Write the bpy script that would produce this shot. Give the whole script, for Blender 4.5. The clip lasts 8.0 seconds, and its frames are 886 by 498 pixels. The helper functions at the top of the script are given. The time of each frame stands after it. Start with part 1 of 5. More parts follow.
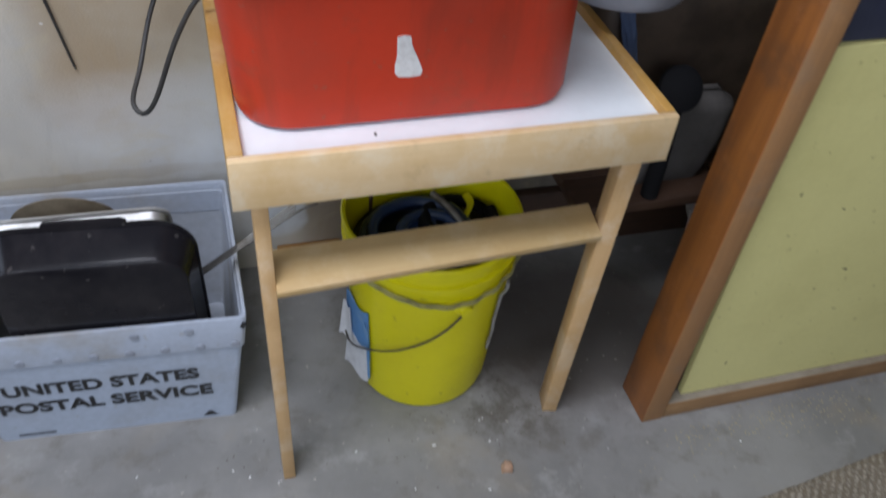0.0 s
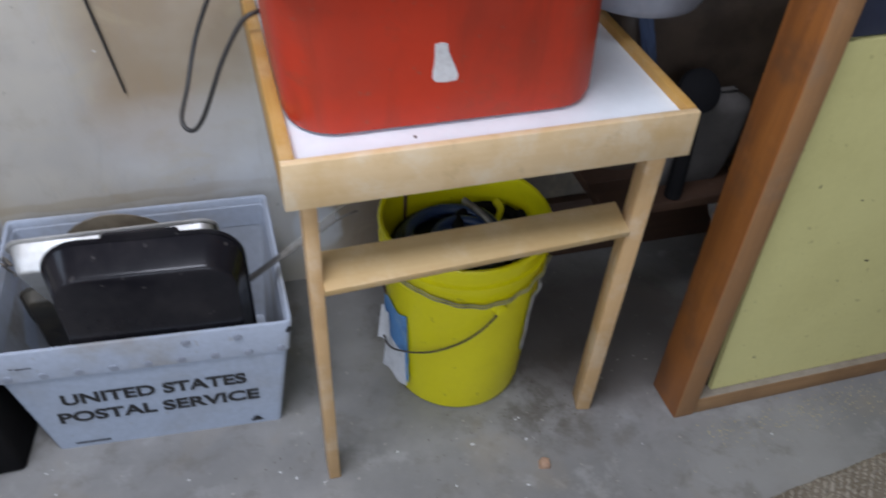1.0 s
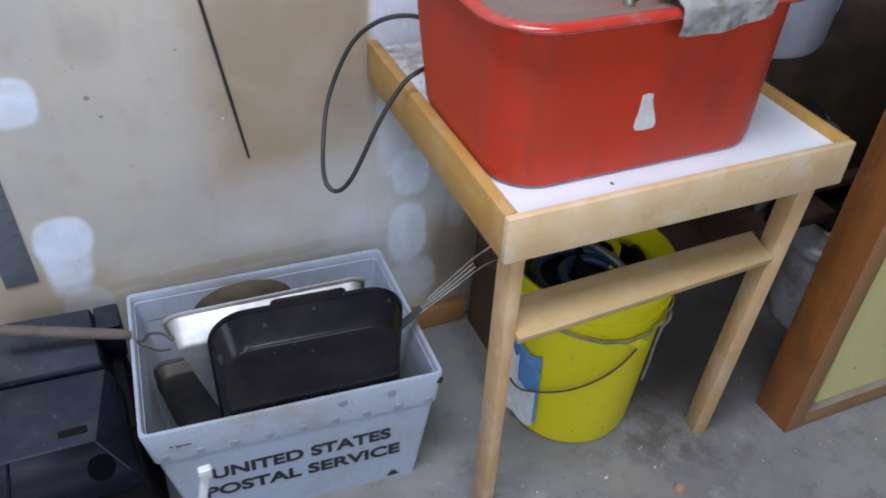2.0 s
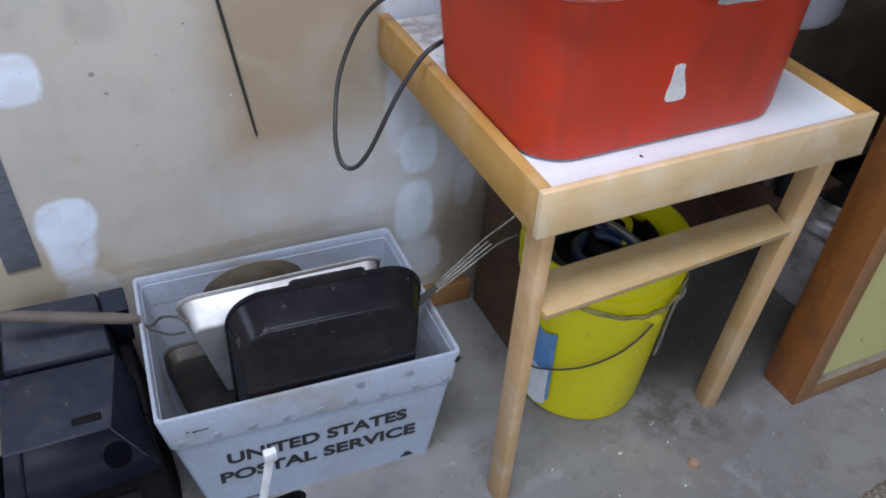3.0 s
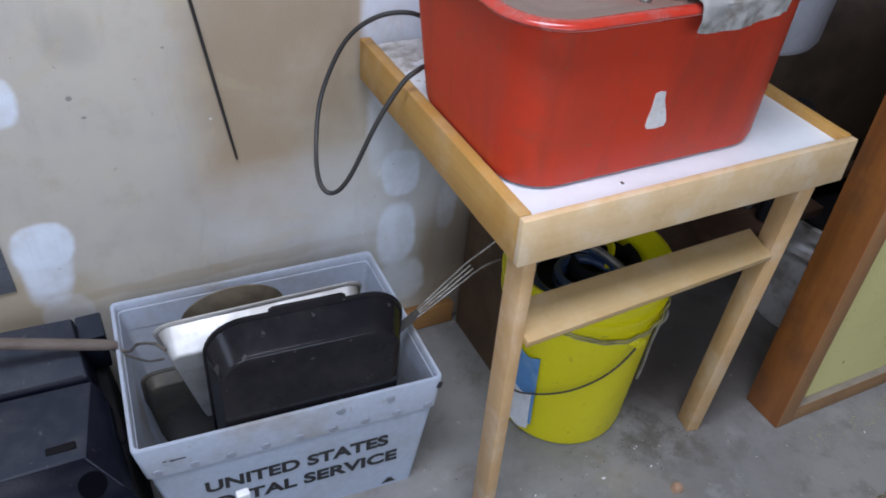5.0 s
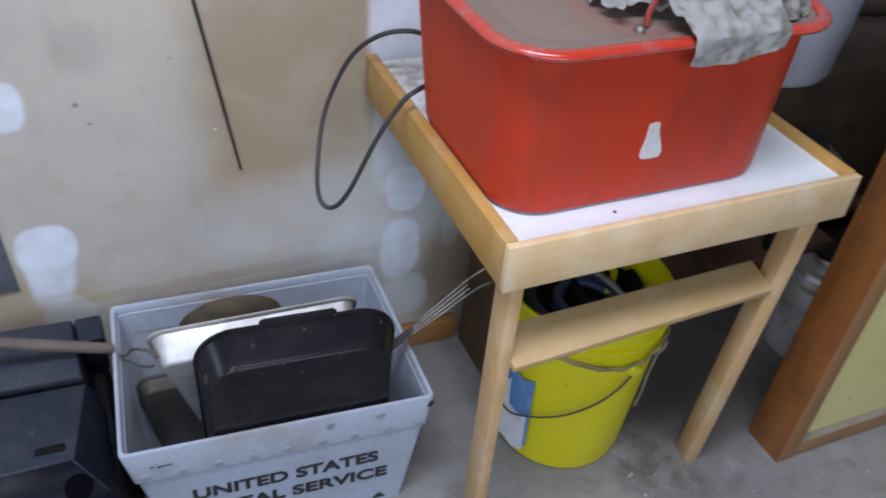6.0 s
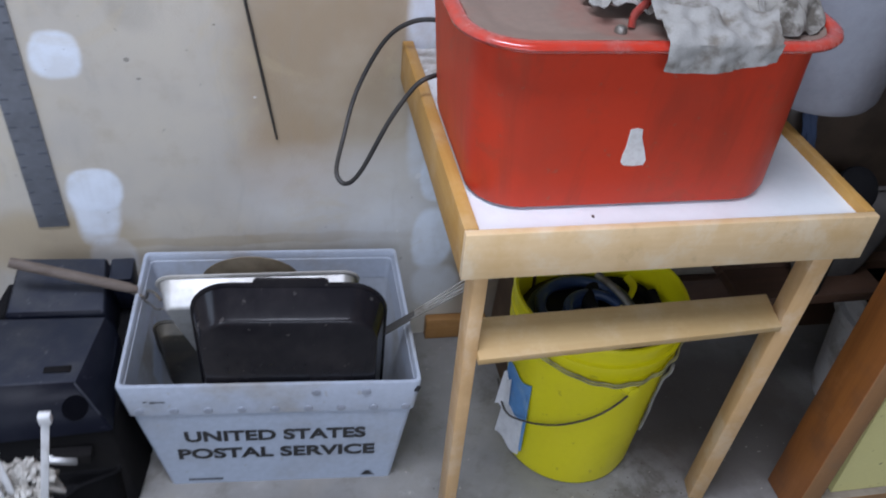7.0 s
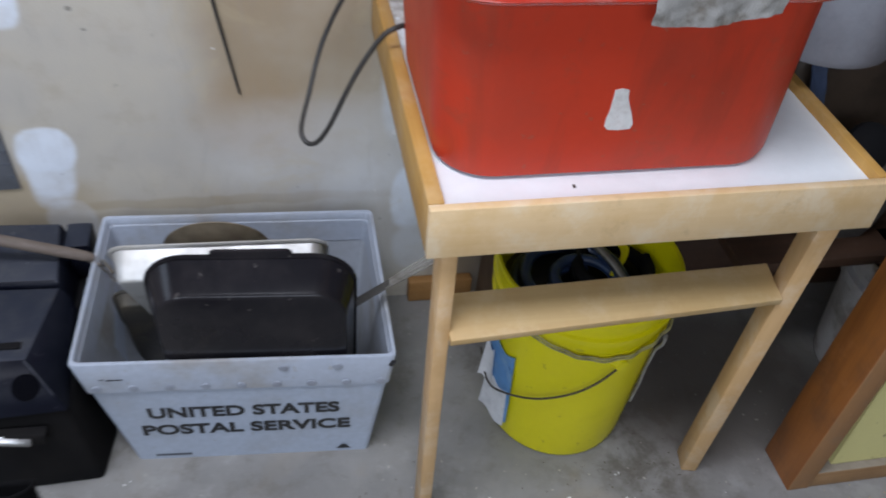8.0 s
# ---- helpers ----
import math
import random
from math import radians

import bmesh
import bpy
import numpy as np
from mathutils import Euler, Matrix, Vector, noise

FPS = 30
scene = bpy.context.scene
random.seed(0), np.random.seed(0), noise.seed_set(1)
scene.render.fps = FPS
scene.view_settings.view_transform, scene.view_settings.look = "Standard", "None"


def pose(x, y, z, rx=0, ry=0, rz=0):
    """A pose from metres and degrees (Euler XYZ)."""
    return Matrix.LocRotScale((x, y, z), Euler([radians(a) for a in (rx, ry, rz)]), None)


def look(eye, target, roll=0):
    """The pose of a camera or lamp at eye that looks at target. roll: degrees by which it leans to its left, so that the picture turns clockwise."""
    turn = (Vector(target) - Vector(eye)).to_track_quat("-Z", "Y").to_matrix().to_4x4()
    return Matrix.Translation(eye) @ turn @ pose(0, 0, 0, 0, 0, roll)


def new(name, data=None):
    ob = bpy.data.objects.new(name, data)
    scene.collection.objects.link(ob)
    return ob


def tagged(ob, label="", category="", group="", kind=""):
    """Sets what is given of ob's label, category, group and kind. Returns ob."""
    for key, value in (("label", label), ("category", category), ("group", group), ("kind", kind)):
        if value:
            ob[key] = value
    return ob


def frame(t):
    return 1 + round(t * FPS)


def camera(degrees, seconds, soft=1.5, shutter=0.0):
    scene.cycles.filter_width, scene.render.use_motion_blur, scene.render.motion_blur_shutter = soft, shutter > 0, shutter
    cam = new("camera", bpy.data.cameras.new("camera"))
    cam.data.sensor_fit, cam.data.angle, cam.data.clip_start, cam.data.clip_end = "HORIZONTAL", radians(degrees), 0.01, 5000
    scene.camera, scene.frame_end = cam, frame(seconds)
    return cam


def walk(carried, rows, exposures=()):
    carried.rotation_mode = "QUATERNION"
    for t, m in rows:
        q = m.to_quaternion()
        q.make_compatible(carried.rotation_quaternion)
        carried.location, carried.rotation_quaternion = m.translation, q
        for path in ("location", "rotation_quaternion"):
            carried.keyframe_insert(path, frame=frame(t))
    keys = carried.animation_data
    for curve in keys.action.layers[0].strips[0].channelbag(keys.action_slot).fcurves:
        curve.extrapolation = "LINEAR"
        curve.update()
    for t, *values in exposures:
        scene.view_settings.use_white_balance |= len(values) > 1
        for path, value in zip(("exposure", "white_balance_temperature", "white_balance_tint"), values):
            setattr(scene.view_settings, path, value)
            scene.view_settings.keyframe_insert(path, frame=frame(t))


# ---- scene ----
cam = camera(56.6, 8.0, soft=1.8, shutter=0.7)
PATH = [
    (0, (-0.009, 0.028, 1.227), (0.489, 1.404, -0.136), 6.1),
    (0.3, (-0.016, -0.016, 1.227), (0.47, 1.353, -0.148), 5.5),
    (0.5, (-0.02, -0.018, 1.226), (0.445, 1.359, -0.148), 4.7),
    (1, (-0.054, -0.035, 1.233), (0.411, 1.401, -0.079), 3.1),
    (1.2, (-0.091, -0.013, 1.242), (0.354, 1.442, -0.056), 2.4),
    (1.5, (-0.194, 0.013, 1.251), (0.313, 1.502, 0.016), 2.2),
    (1.8, (-0.326, 0.044, 1.257), (0.292, 1.494, 0.026), 2.5),
    (2, (-0.397, 0.071, 1.249), (0.262, 1.499, 0.013), 3.1),
    (3.5, (-0.46, 0.113, 1.226), (0.272, 1.474, -0.044), 4.1),
    (4, (-0.454, 0.117, 1.232), (0.306, 1.47, -0.029), 4.4),
    (4.5, (-0.449, 0.122, 1.233), (0.299, 1.497, -0.011), 4.2),
    (5.8, (-0.42, 0.12, 1.243), (0.335, 1.513, 0.023), 6.2),
    (6, (-0.395, 0.113, 1.251), (0.297, 1.533, 0.025), 5.5),
    (6.5, (-0.299, 0.079, 1.245), (0.22, 1.562, 0.007), 6.1),
    (7, (-0.208, 0.024, 1.247), (0.176, 1.554, 0.017), 6.1),
    (7.2, (-0.187, 0.002, 1.246), (0.135, 1.543, 0.012), 5.0),
    (7.5, (-0.168, 0.012, 1.244), (0.119, 1.537, -0.018), 4.4),
    (8, (-0.142, 0.116, 1.222), (0.219, 1.551, -0.124), 5.8),
]
walk(cam, [(t, look(eye, target, roll)) for t, eye, target, roll in PATH],
     exposures=[(0, -0.09, 6850, 7), (0.5, -0.09, 6800, 7), (1.0, -0.09, 6700, 8), (1.5, -0.09, 6500, 9), (7.0, -0.09, 6500, 9), (7.5, -0.09, 6650, 8), (8.0, -0.09, 6850, 7)])

# ---------------------------------------------------------------- light
world = bpy.data.worlds.new("sky")
scene.world = world
world.use_nodes = True
wn = world.node_tree.nodes
sky = wn.new("ShaderNodeTexSky")
sky.sky_type, sky.sun_disc = "NISHITA", False
sky.sun_elevation, sky.sun_rotation = radians(48), radians(150)
wn["Background"].inputs[1].default_value = 0.07
world.node_tree.links.new(sky.outputs[0], wn["Background"].inputs[0])
sun = new("sun", bpy.data.lights.new("sun", "SUN"))
sun.data.energy, sun.data.angle, sun.data.color = 2.5, radians(0.5), (1, 0.95, 0.88)
sun.matrix_world = look((-6, 4, 9), (0, 0, 0))
# daylight from behind the viewer, through an assumed open door out of view
door_light = new("door_daylight", bpy.data.lights.new("door_daylight", "AREA"))
door_light.data.shape, door_light.data.size, door_light.data.size_y = "RECTANGLE", 2.6, 0.8
door_light.data.energy, door_light.data.color = 42, (0.74, 0.81, 1.0)
door_light.matrix_world = look((-0.9, -1.45, 1.75), (-0.3, 0.9, 0.4))
# added lamp for the light from overhead; its real source is unseen
overhead_fill = new("roof_daylight", bpy.data.lights.new("roof_daylight", "AREA"))
overhead_fill.data.shape, overhead_fill.data.size, overhead_fill.data.size_y = "RECTANGLE", 1.4, 0.5
overhead_fill.data.energy, overhead_fill.data.color = 74, (0.77, 0.82, 1.0)
overhead_fill.matrix_world = look((-0.55, 0.22, 2.62), (-0.50, 0.30, 0.0))
# added bluish fill from the side; no window is known there
side_light = new("window_daylight", bpy.data.lights.new("window_daylight", "AREA"))
side_light.data.shape, side_light.data.size, side_light.data.size_y = "RECTANGLE", 1.0, 0.8
side_light.data.energy, side_light.data.color = 10, (0.62, 0.75, 1.0)
side_light.matrix_world = look((-2.88, 0.1, 1.6), (0, 0.5, 0.6))
scene.view_settings.exposure = 0.0


# ---------------------------------------------------------------- materials
def mix(nt, fac, a, b):
    n = nt.nodes.new("ShaderNodeMix")
    n.data_type = "RGBA"
    for sock, v in ((n.inputs[0], fac), (n.inputs[6], a), (n.inputs[7], b)):
        if isinstance(v, bpy.types.NodeSocket):
            nt.links.new(v, sock)
        elif isinstance(v, (int, float)):
            sock.default_value = v
        else:
            sock.default_value = (*v, 1)
    return n.outputs[2]


def calc(nt, op, a, b=0.0, clamp=False):
    n = nt.nodes.new("ShaderNodeMath")
    n.operation, n.use_clamp = op, clamp
    for sock, v in zip(n.inputs, (a, b)):
        if isinstance(v, bpy.types.NodeSocket):
            nt.links.new(v, sock)
        else:
            sock.default_value = v
    return n.outputs[0]


def coords(nt, stretch=(1, 1, 1)):
    tc = nt.nodes.new("ShaderNodeTexCoord")
    mp = nt.nodes.new("ShaderNodeMapping")
    mp.inputs["Scale"].default_value = stretch
    nt.links.new(tc.outputs["Object"], mp.inputs[0])
    return mp.outputs[0]


def noise_tex(nt, vec, scale, detail=4.0, rough=0.6, distort=0.0):
    n = nt.nodes.new("ShaderNodeTexNoise")
    n.inputs["Scale"].default_value, n.inputs["Detail"].default_value = scale, detail
    n.inputs["Roughness"].default_value, n.inputs["Distortion"].default_value = rough, distort
    nt.links.new(vec, n.inputs["Vector"])
    return n.outputs["Fac"]


def ramp(nt, fac, lo, hi):
    """0 below lo, 1 above hi, smooth between."""
    n = nt.nodes.new("ShaderNodeMapRange")
    n.interpolation_type = "SMOOTHSTEP"
    n.inputs[1].default_value, n.inputs[2].default_value = lo, hi
    nt.links.new(fac, n.inputs[0])
    return n.outputs[0]


def start(name, rough=0.5, metal=0.0):
    m = bpy.data.materials.new(name)
    m.use_nodes = True
    nt = m.node_tree
    p = nt.nodes["Principled BSDF"]
    p.inputs["Roughness"].default_value, p.inputs["Metallic"].default_value = rough, metal
    return m, nt, p


def put_bump(nt, p, height, strength=0.3, dist=0.002):
    b = nt.nodes.new("ShaderNodeBump")
    b.inputs["Strength"].default_value, b.inputs["Distance"].default_value = strength, dist
    nt.links.new(height, b.inputs["Height"])
    nt.links.new(b.outputs[0], p.inputs["Normal"])


def surface(name, base, worn, rough=0.5, metal=0.0, scale=6.0, fine=90.0, lo=0.42, hi=0.68, amount=1.0,
            bump=0.25, dist=0.0015, coat=0.0, rough_var=0.15, stretch=(1, 1, 1), speck=None, streak=None, spec=0.5, grain=0.3, scratch=None):
    """A material that goes from base to worn in cloudy patches, with fine grain and relief."""
    m, nt, p = start(name, rough, metal)
    v = coords(nt, stretch)
    big, small = noise_tex(nt, v, scale, 5), noise_tex(nt, v, fine, 3)
    f = calc(nt, "MULTIPLY", ramp(nt, big, lo, hi), amount)
    c = mix(nt, f, base, worn)
    if streak:
        runs = noise_tex(nt, coords(nt, (15, 15, 2.2)), 1.0, 4, 0.65, 0.4)
        c = mix(nt, calc(nt, "MULTIPLY", ramp(nt, runs, 0.50, 0.72), 0.6), c, streak)
    if scratch:
        lines = ramp(nt, noise_tex(nt, coords(nt, (150, 150, 5)), 1.0, 2, 0.5), 0.66, 0.70)
        rubs = ramp(nt, noise_tex(nt, v, 16, 5, 0.7), 0.56, 0.66)
        c = mix(nt, calc(nt, "MULTIPLY", lines, 0.08), c, scratch)
        c = mix(nt, calc(nt, "MULTIPLY", rubs, 0.42), c, scratch)
    if speck:
        dots = ramp(nt, noise_tex(nt, v, 70, 2, 0.45), 0.70, 0.75)
        c = mix(nt, calc(nt, "MULTIPLY", dots, 0.4), c, speck)
    g = calc(nt, "ADD", calc(nt, "MULTIPLY", small, grain), 1 - grain / 2)
    gm = nt.nodes.new("ShaderNodeMix")
    gm.data_type, gm.blend_type = "RGBA", "MULTIPLY"
    gm.inputs[0].default_value = 1
    nt.links.new(c, gm.inputs[6])
    cc = nt.nodes.new("ShaderNodeCombineColor")
    for i in range(3):
        nt.links.new(g, cc.inputs[i])
    nt.links.new(cc.outputs[0], gm.inputs[7])
    nt.links.new(gm.outputs[2], p.inputs["Base Color"])
    r = calc(nt, "ADD", calc(nt, "MULTIPLY", big, rough_var * 2), rough - rough_var, True)
    nt.links.new(r, p.inputs["Roughness"])
    p.inputs["Coat Weight"].default_value = coat
    p.inputs["Specular IOR Level"].default_value = spec
    p.inputs["Coat Roughness"].default_value = 0.12
    put_bump(nt, p, calc(nt, "ADD", small, calc(nt, "MULTIPLY", big, 0.8)), bump, dist)
    return m


def wood(name, light, dark, axis, rough=0.55, scale=1.0, contrast=0.5, stain=None, wear=0.0):
    """Sawn wood with its grain along the axis 0, 1 or 2."""
    m, nt, p = start(name, rough)
    s = [42.0 * scale] * 3
    s[axis] = 2.2 * scale
    v = coords(nt, s)
    grain = noise_tex(nt, v, 1.0, 6, 0.65, 0.6)
    fine = noise_tex(nt, coords(nt, [k * 5 for k in s]), 1.0, 3)
    cloud = noise_tex(nt, coords(nt), 12.0, 4)
    c = mix(nt, calc(nt, "MULTIPLY", ramp(nt, grain, 0.36, 0.70), contrast), light, dark)
    c = mix(nt, calc(nt, "MULTIPLY", ramp(nt, fine, 0.5, 0.75), 0.2), c, dark)
    c = mix(nt, calc(nt, "MULTIPLY", ramp(nt, cloud, 0.46, 0.70), 0.5), c, stain or dark)
    rubbed = ramp(nt, noise_tex(nt, coords(nt), 32.0, 4, 0.7), 0.54, 0.72)
    c = mix(nt, calc(nt, "MULTIPLY", rubbed, 0.30), c, [min(0.85, k * 1.12 + 0.03) for k in light])
    if wear:
        bare = ramp(nt, noise_tex(nt, coords(nt), 15.0, 5, 0.65, 0.15), 0.47, 0.70)
        c = mix(nt, calc(nt, "MULTIPLY", bare, wear), c, (0.76, 0.66, 0.50))
        grimy = ramp(nt, noise_tex(nt, coords(nt), 23.0, 5, 0.75), 0.58, 0.72)
        c = mix(nt, calc(nt, "MULTIPLY", grimy, wear * 0.6), c, (0.42, 0.29, 0.15))
    nt.links.new(c, p.inputs["Base Color"])
    put_bump(nt, p, calc(nt, "ADD", grain, fine), 0.25, 0.0008)
    return m


def wall_blob(nt, xz, cx, cz, rx, rz, edge, power=4.0):
    """A soft-edged rounded patch in the plane of the wall."""
    dx = calc(nt, "POWER", calc(nt, "ABSOLUTE", calc(nt, "DIVIDE", calc(nt, "SUBTRACT", xz[0], cx), rx)), power)
    dz = calc(nt, "POWER", calc(nt, "ABSOLUTE", calc(nt, "DIVIDE", calc(nt, "SUBTRACT", xz[1], cz), rz)), power)
    return calc(nt, "SUBTRACT", 1.0, ramp(nt, calc(nt, "ADD", dx, dz), 1 - edge, 1 + edge))


def drywall_material():
    m, nt, p = start("drywall", 0.85)
    tc = nt.nodes.new("ShaderNodeTexCoord")
    warp = nt.nodes.new("ShaderNodeTexNoise")
    warp.inputs["Scale"].default_value, warp.inputs["Detail"].default_value = 14, 3
    nt.links.new(tc.outputs["Object"], warp.inputs["Vector"])
    sub = nt.nodes.new("ShaderNodeVectorMath")
    sub.operation = "SUBTRACT"
    sub.inputs[1].default_value = (0.5, 0.5, 0.5)
    nt.links.new(warp.outputs["Color"], sub.inputs[0])
    mul = nt.nodes.new("ShaderNodeVectorMath")
    mul.operation = "SCALE"
    mul.inputs["Scale"].default_value = 0.022
    nt.links.new(sub.outputs[0], mul.inputs[0])
    add = nt.nodes.new("ShaderNodeVectorMath")
    nt.links.new(tc.outputs["Object"], add.inputs[0])
    nt.links.new(mul.outputs[0], add.inputs[1])
    sep = nt.nodes.new("ShaderNodeSeparateXYZ")
    nt.links.new(add.outputs[0], sep.inputs[0])
    xz = (sep.outputs[0], sep.outputs[2])
    v = coords(nt)
    cloud, mid, fine = noise_tex(nt, v, 3.2, 4), noise_tex(nt, v, 17, 4), noise_tex(nt, v, 240, 2)
    c = mix(nt, ramp(nt, cloud, 0.35, 0.68), (0.515, 0.478, 0.405), (0.435, 0.412, 0.375))
    c = mix(nt, calc(nt, "MULTIPLY", ramp(nt, mid, 0.5, 0.75), 0.35), c, (0.36, 0.30, 0.22))
    # bare brown paper beside the seam
    tan = wall_blob(nt, xz, -0.115, 0.70, 0.15, 0.32, 0.75, 2.5)
    tan = calc(nt, "MULTIPLY", tan, calc(nt, "ADD", 0.65, calc(nt, "MULTIPLY", ramp(nt, cloud, 0.35, 0.6), 0.35)))
    c = mix(nt, calc(nt, "MULTIPLY", tan, 0.90), c, (0.335, 0.255, 0.16))
    spot = wall_blob(nt, xz, -0.19, 0.445, 0.09, 0.085, 0.9, 2)
    c = mix(nt, calc(nt, "MULTIPLY", spot, 0.4), c, (0.36, 0.25, 0.14))
    smear = wall_blob(nt, xz, -0.42, 0.73, 0.035, 0.04, 0.8, 2)
    c = mix(nt, calc(nt, "MULTIPLY", smear, 0.22), c, (0.18, 0.17, 0.16))
    low = wall_blob(nt, xz, -0.62, 0.28, 0.16, 0.07, 0.7, 2)
    c = mix(nt, calc(nt, "MULTIPLY", low, 0.55), c, (0.37, 0.27, 0.13))
    line = wall_blob(nt, xz, -0.24, 0.272, 0.30, 0.012, 0.6, 2)
    c = mix(nt, calc(nt, "MULTIPLY", line, 0.4), c, (0.33, 0.25, 0.14))
    # low wall behind the bucket: stain and the stand's shade, both in the colour
    stain_shade = wall_blob(nt, xz, 0.28, 0.17, 0.15, 0.21, 0.6, 2.5)
    c = mix(nt, calc(nt, "MULTIPLY", stain_shade, 0.75), c, (0.20, 0.135, 0.075))
    under_stand_shade = wall_blob(nt, xz, 0.62, 0.20, 0.40, 0.33, 0.6, 3)
    c = mix(nt, calc(nt, "MULTIPLY", under_stand_shade, calc(nt, "ADD", 0.5, calc(nt, "MULTIPLY", mid, 0.5))), c, (0.15, 0.115, 0.085))
    # joint compound over the screws and the seam
    height = fine
    for cx, cz, rx, rz, edge, f in (
            (-0.541, 0.646, 0.038, 0.041, 0.35, 1.0), (-0.525, 0.392, 0.044, 0.044, 0.35, 1.0), (-0.527, 0.355, 0.040, 0.060, 0.45, 0.8), (-0.531, 0.330, 0.034, 0.058, 0.6, 0.6),
            (-0.512, 0.238, 0.040, 0.048, 0.4, 0.4), (0.090, 0.400, 0.038, 0.050, 0.35, 1.0), (0.055, 0.50, 0.035, 0.10, 0.6, 0.55),
            (0.083, 0.258, 0.040, 0.072, 0.35, 1.0), (0.100, 0.135, 0.048, 0.055, 0.4, 0.5),
            (0.10, 0.78, 0.088, 0.26, 0.25, 1.0), (-0.56, 0.92, 0.05, 0.05, 0.4, 0.9),
            (0.19, 0.30, 0.02, 0.05, 0.6, 0.3), (-0.02, 0.370, 0.24, 0.105, 0.9, 0.30), (0.02, 0.20, 0.10, 0.14, 0.8, 0.30)):
        b = wall_blob(nt, xz, cx, cz, rx, rz, edge, 2.7)
        b = calc(nt, "MULTIPLY", calc(nt, "MULTIPLY", b, f), calc(nt, "ADD", 0.72, calc(nt, "MULTIPLY", ramp(nt, mid, 0.35, 0.6), 0.28)))
        c = mix(nt, calc(nt, "MULTIPLY", b, 0.92), c, mix(nt, mid, (0.66, 0.73, 0.83), (0.77, 0.83, 0.91)))
        height = calc(nt, "ADD", height, calc(nt, "MULTIPLY", b, 0.8))
    for cx, cz, r in ((-0.437, 0.640, 0.0036), (-0.424, 0.607, 0.0024), (-0.30, 0.700, 0.002)):
        c = mix(nt, calc(nt, "MULTIPLY", wall_blob(nt, xz, cx, cz, r * 1.3, r, 0.5, 2), 0.6), c, (0.10, 0.095, 0.09))
    # scuffs, drips and paint specks
    scuff = ramp(nt, noise_tex(nt, coords(nt, (9, 9, 2.2)), 1.0, 5, 0.7, 1.2), 0.52, 0.72)
    c = mix(nt, calc(nt, "MULTIPLY", scuff, 0.30), c, (0.30, 0.285, 0.27))
    bloom = ramp(nt, noise_tex(nt, v, 5.5, 5, 0.65, 0.8), 0.54, 0.70)
    c = mix(nt, calc(nt, "MULTIPLY", bloom, 0.35), c, (0.50, 0.42, 0.27))
    drops = ramp(nt, noise_tex(nt, v, 31, 1, 0.3), 0.80, 0.815)
    c = mix(nt, calc(nt, "MULTIPLY", drops, 0.5), c, (0.78, 0.78, 0.78))
    speck = ramp(nt, noise_tex(nt, v, 60, 2, 0.4), 0.74, 0.78)
    c = mix(nt, calc(nt, "MULTIPLY", speck, 0.28), c, (0.12, 0.11, 0.10))
    nt.links.new(c, p.inputs["Base Color"])
    put_bump(nt, p, calc(nt, "ADD", height, calc(nt, "MULTIPLY", mid, 0.5)), 0.35, 0.0015)
    return m


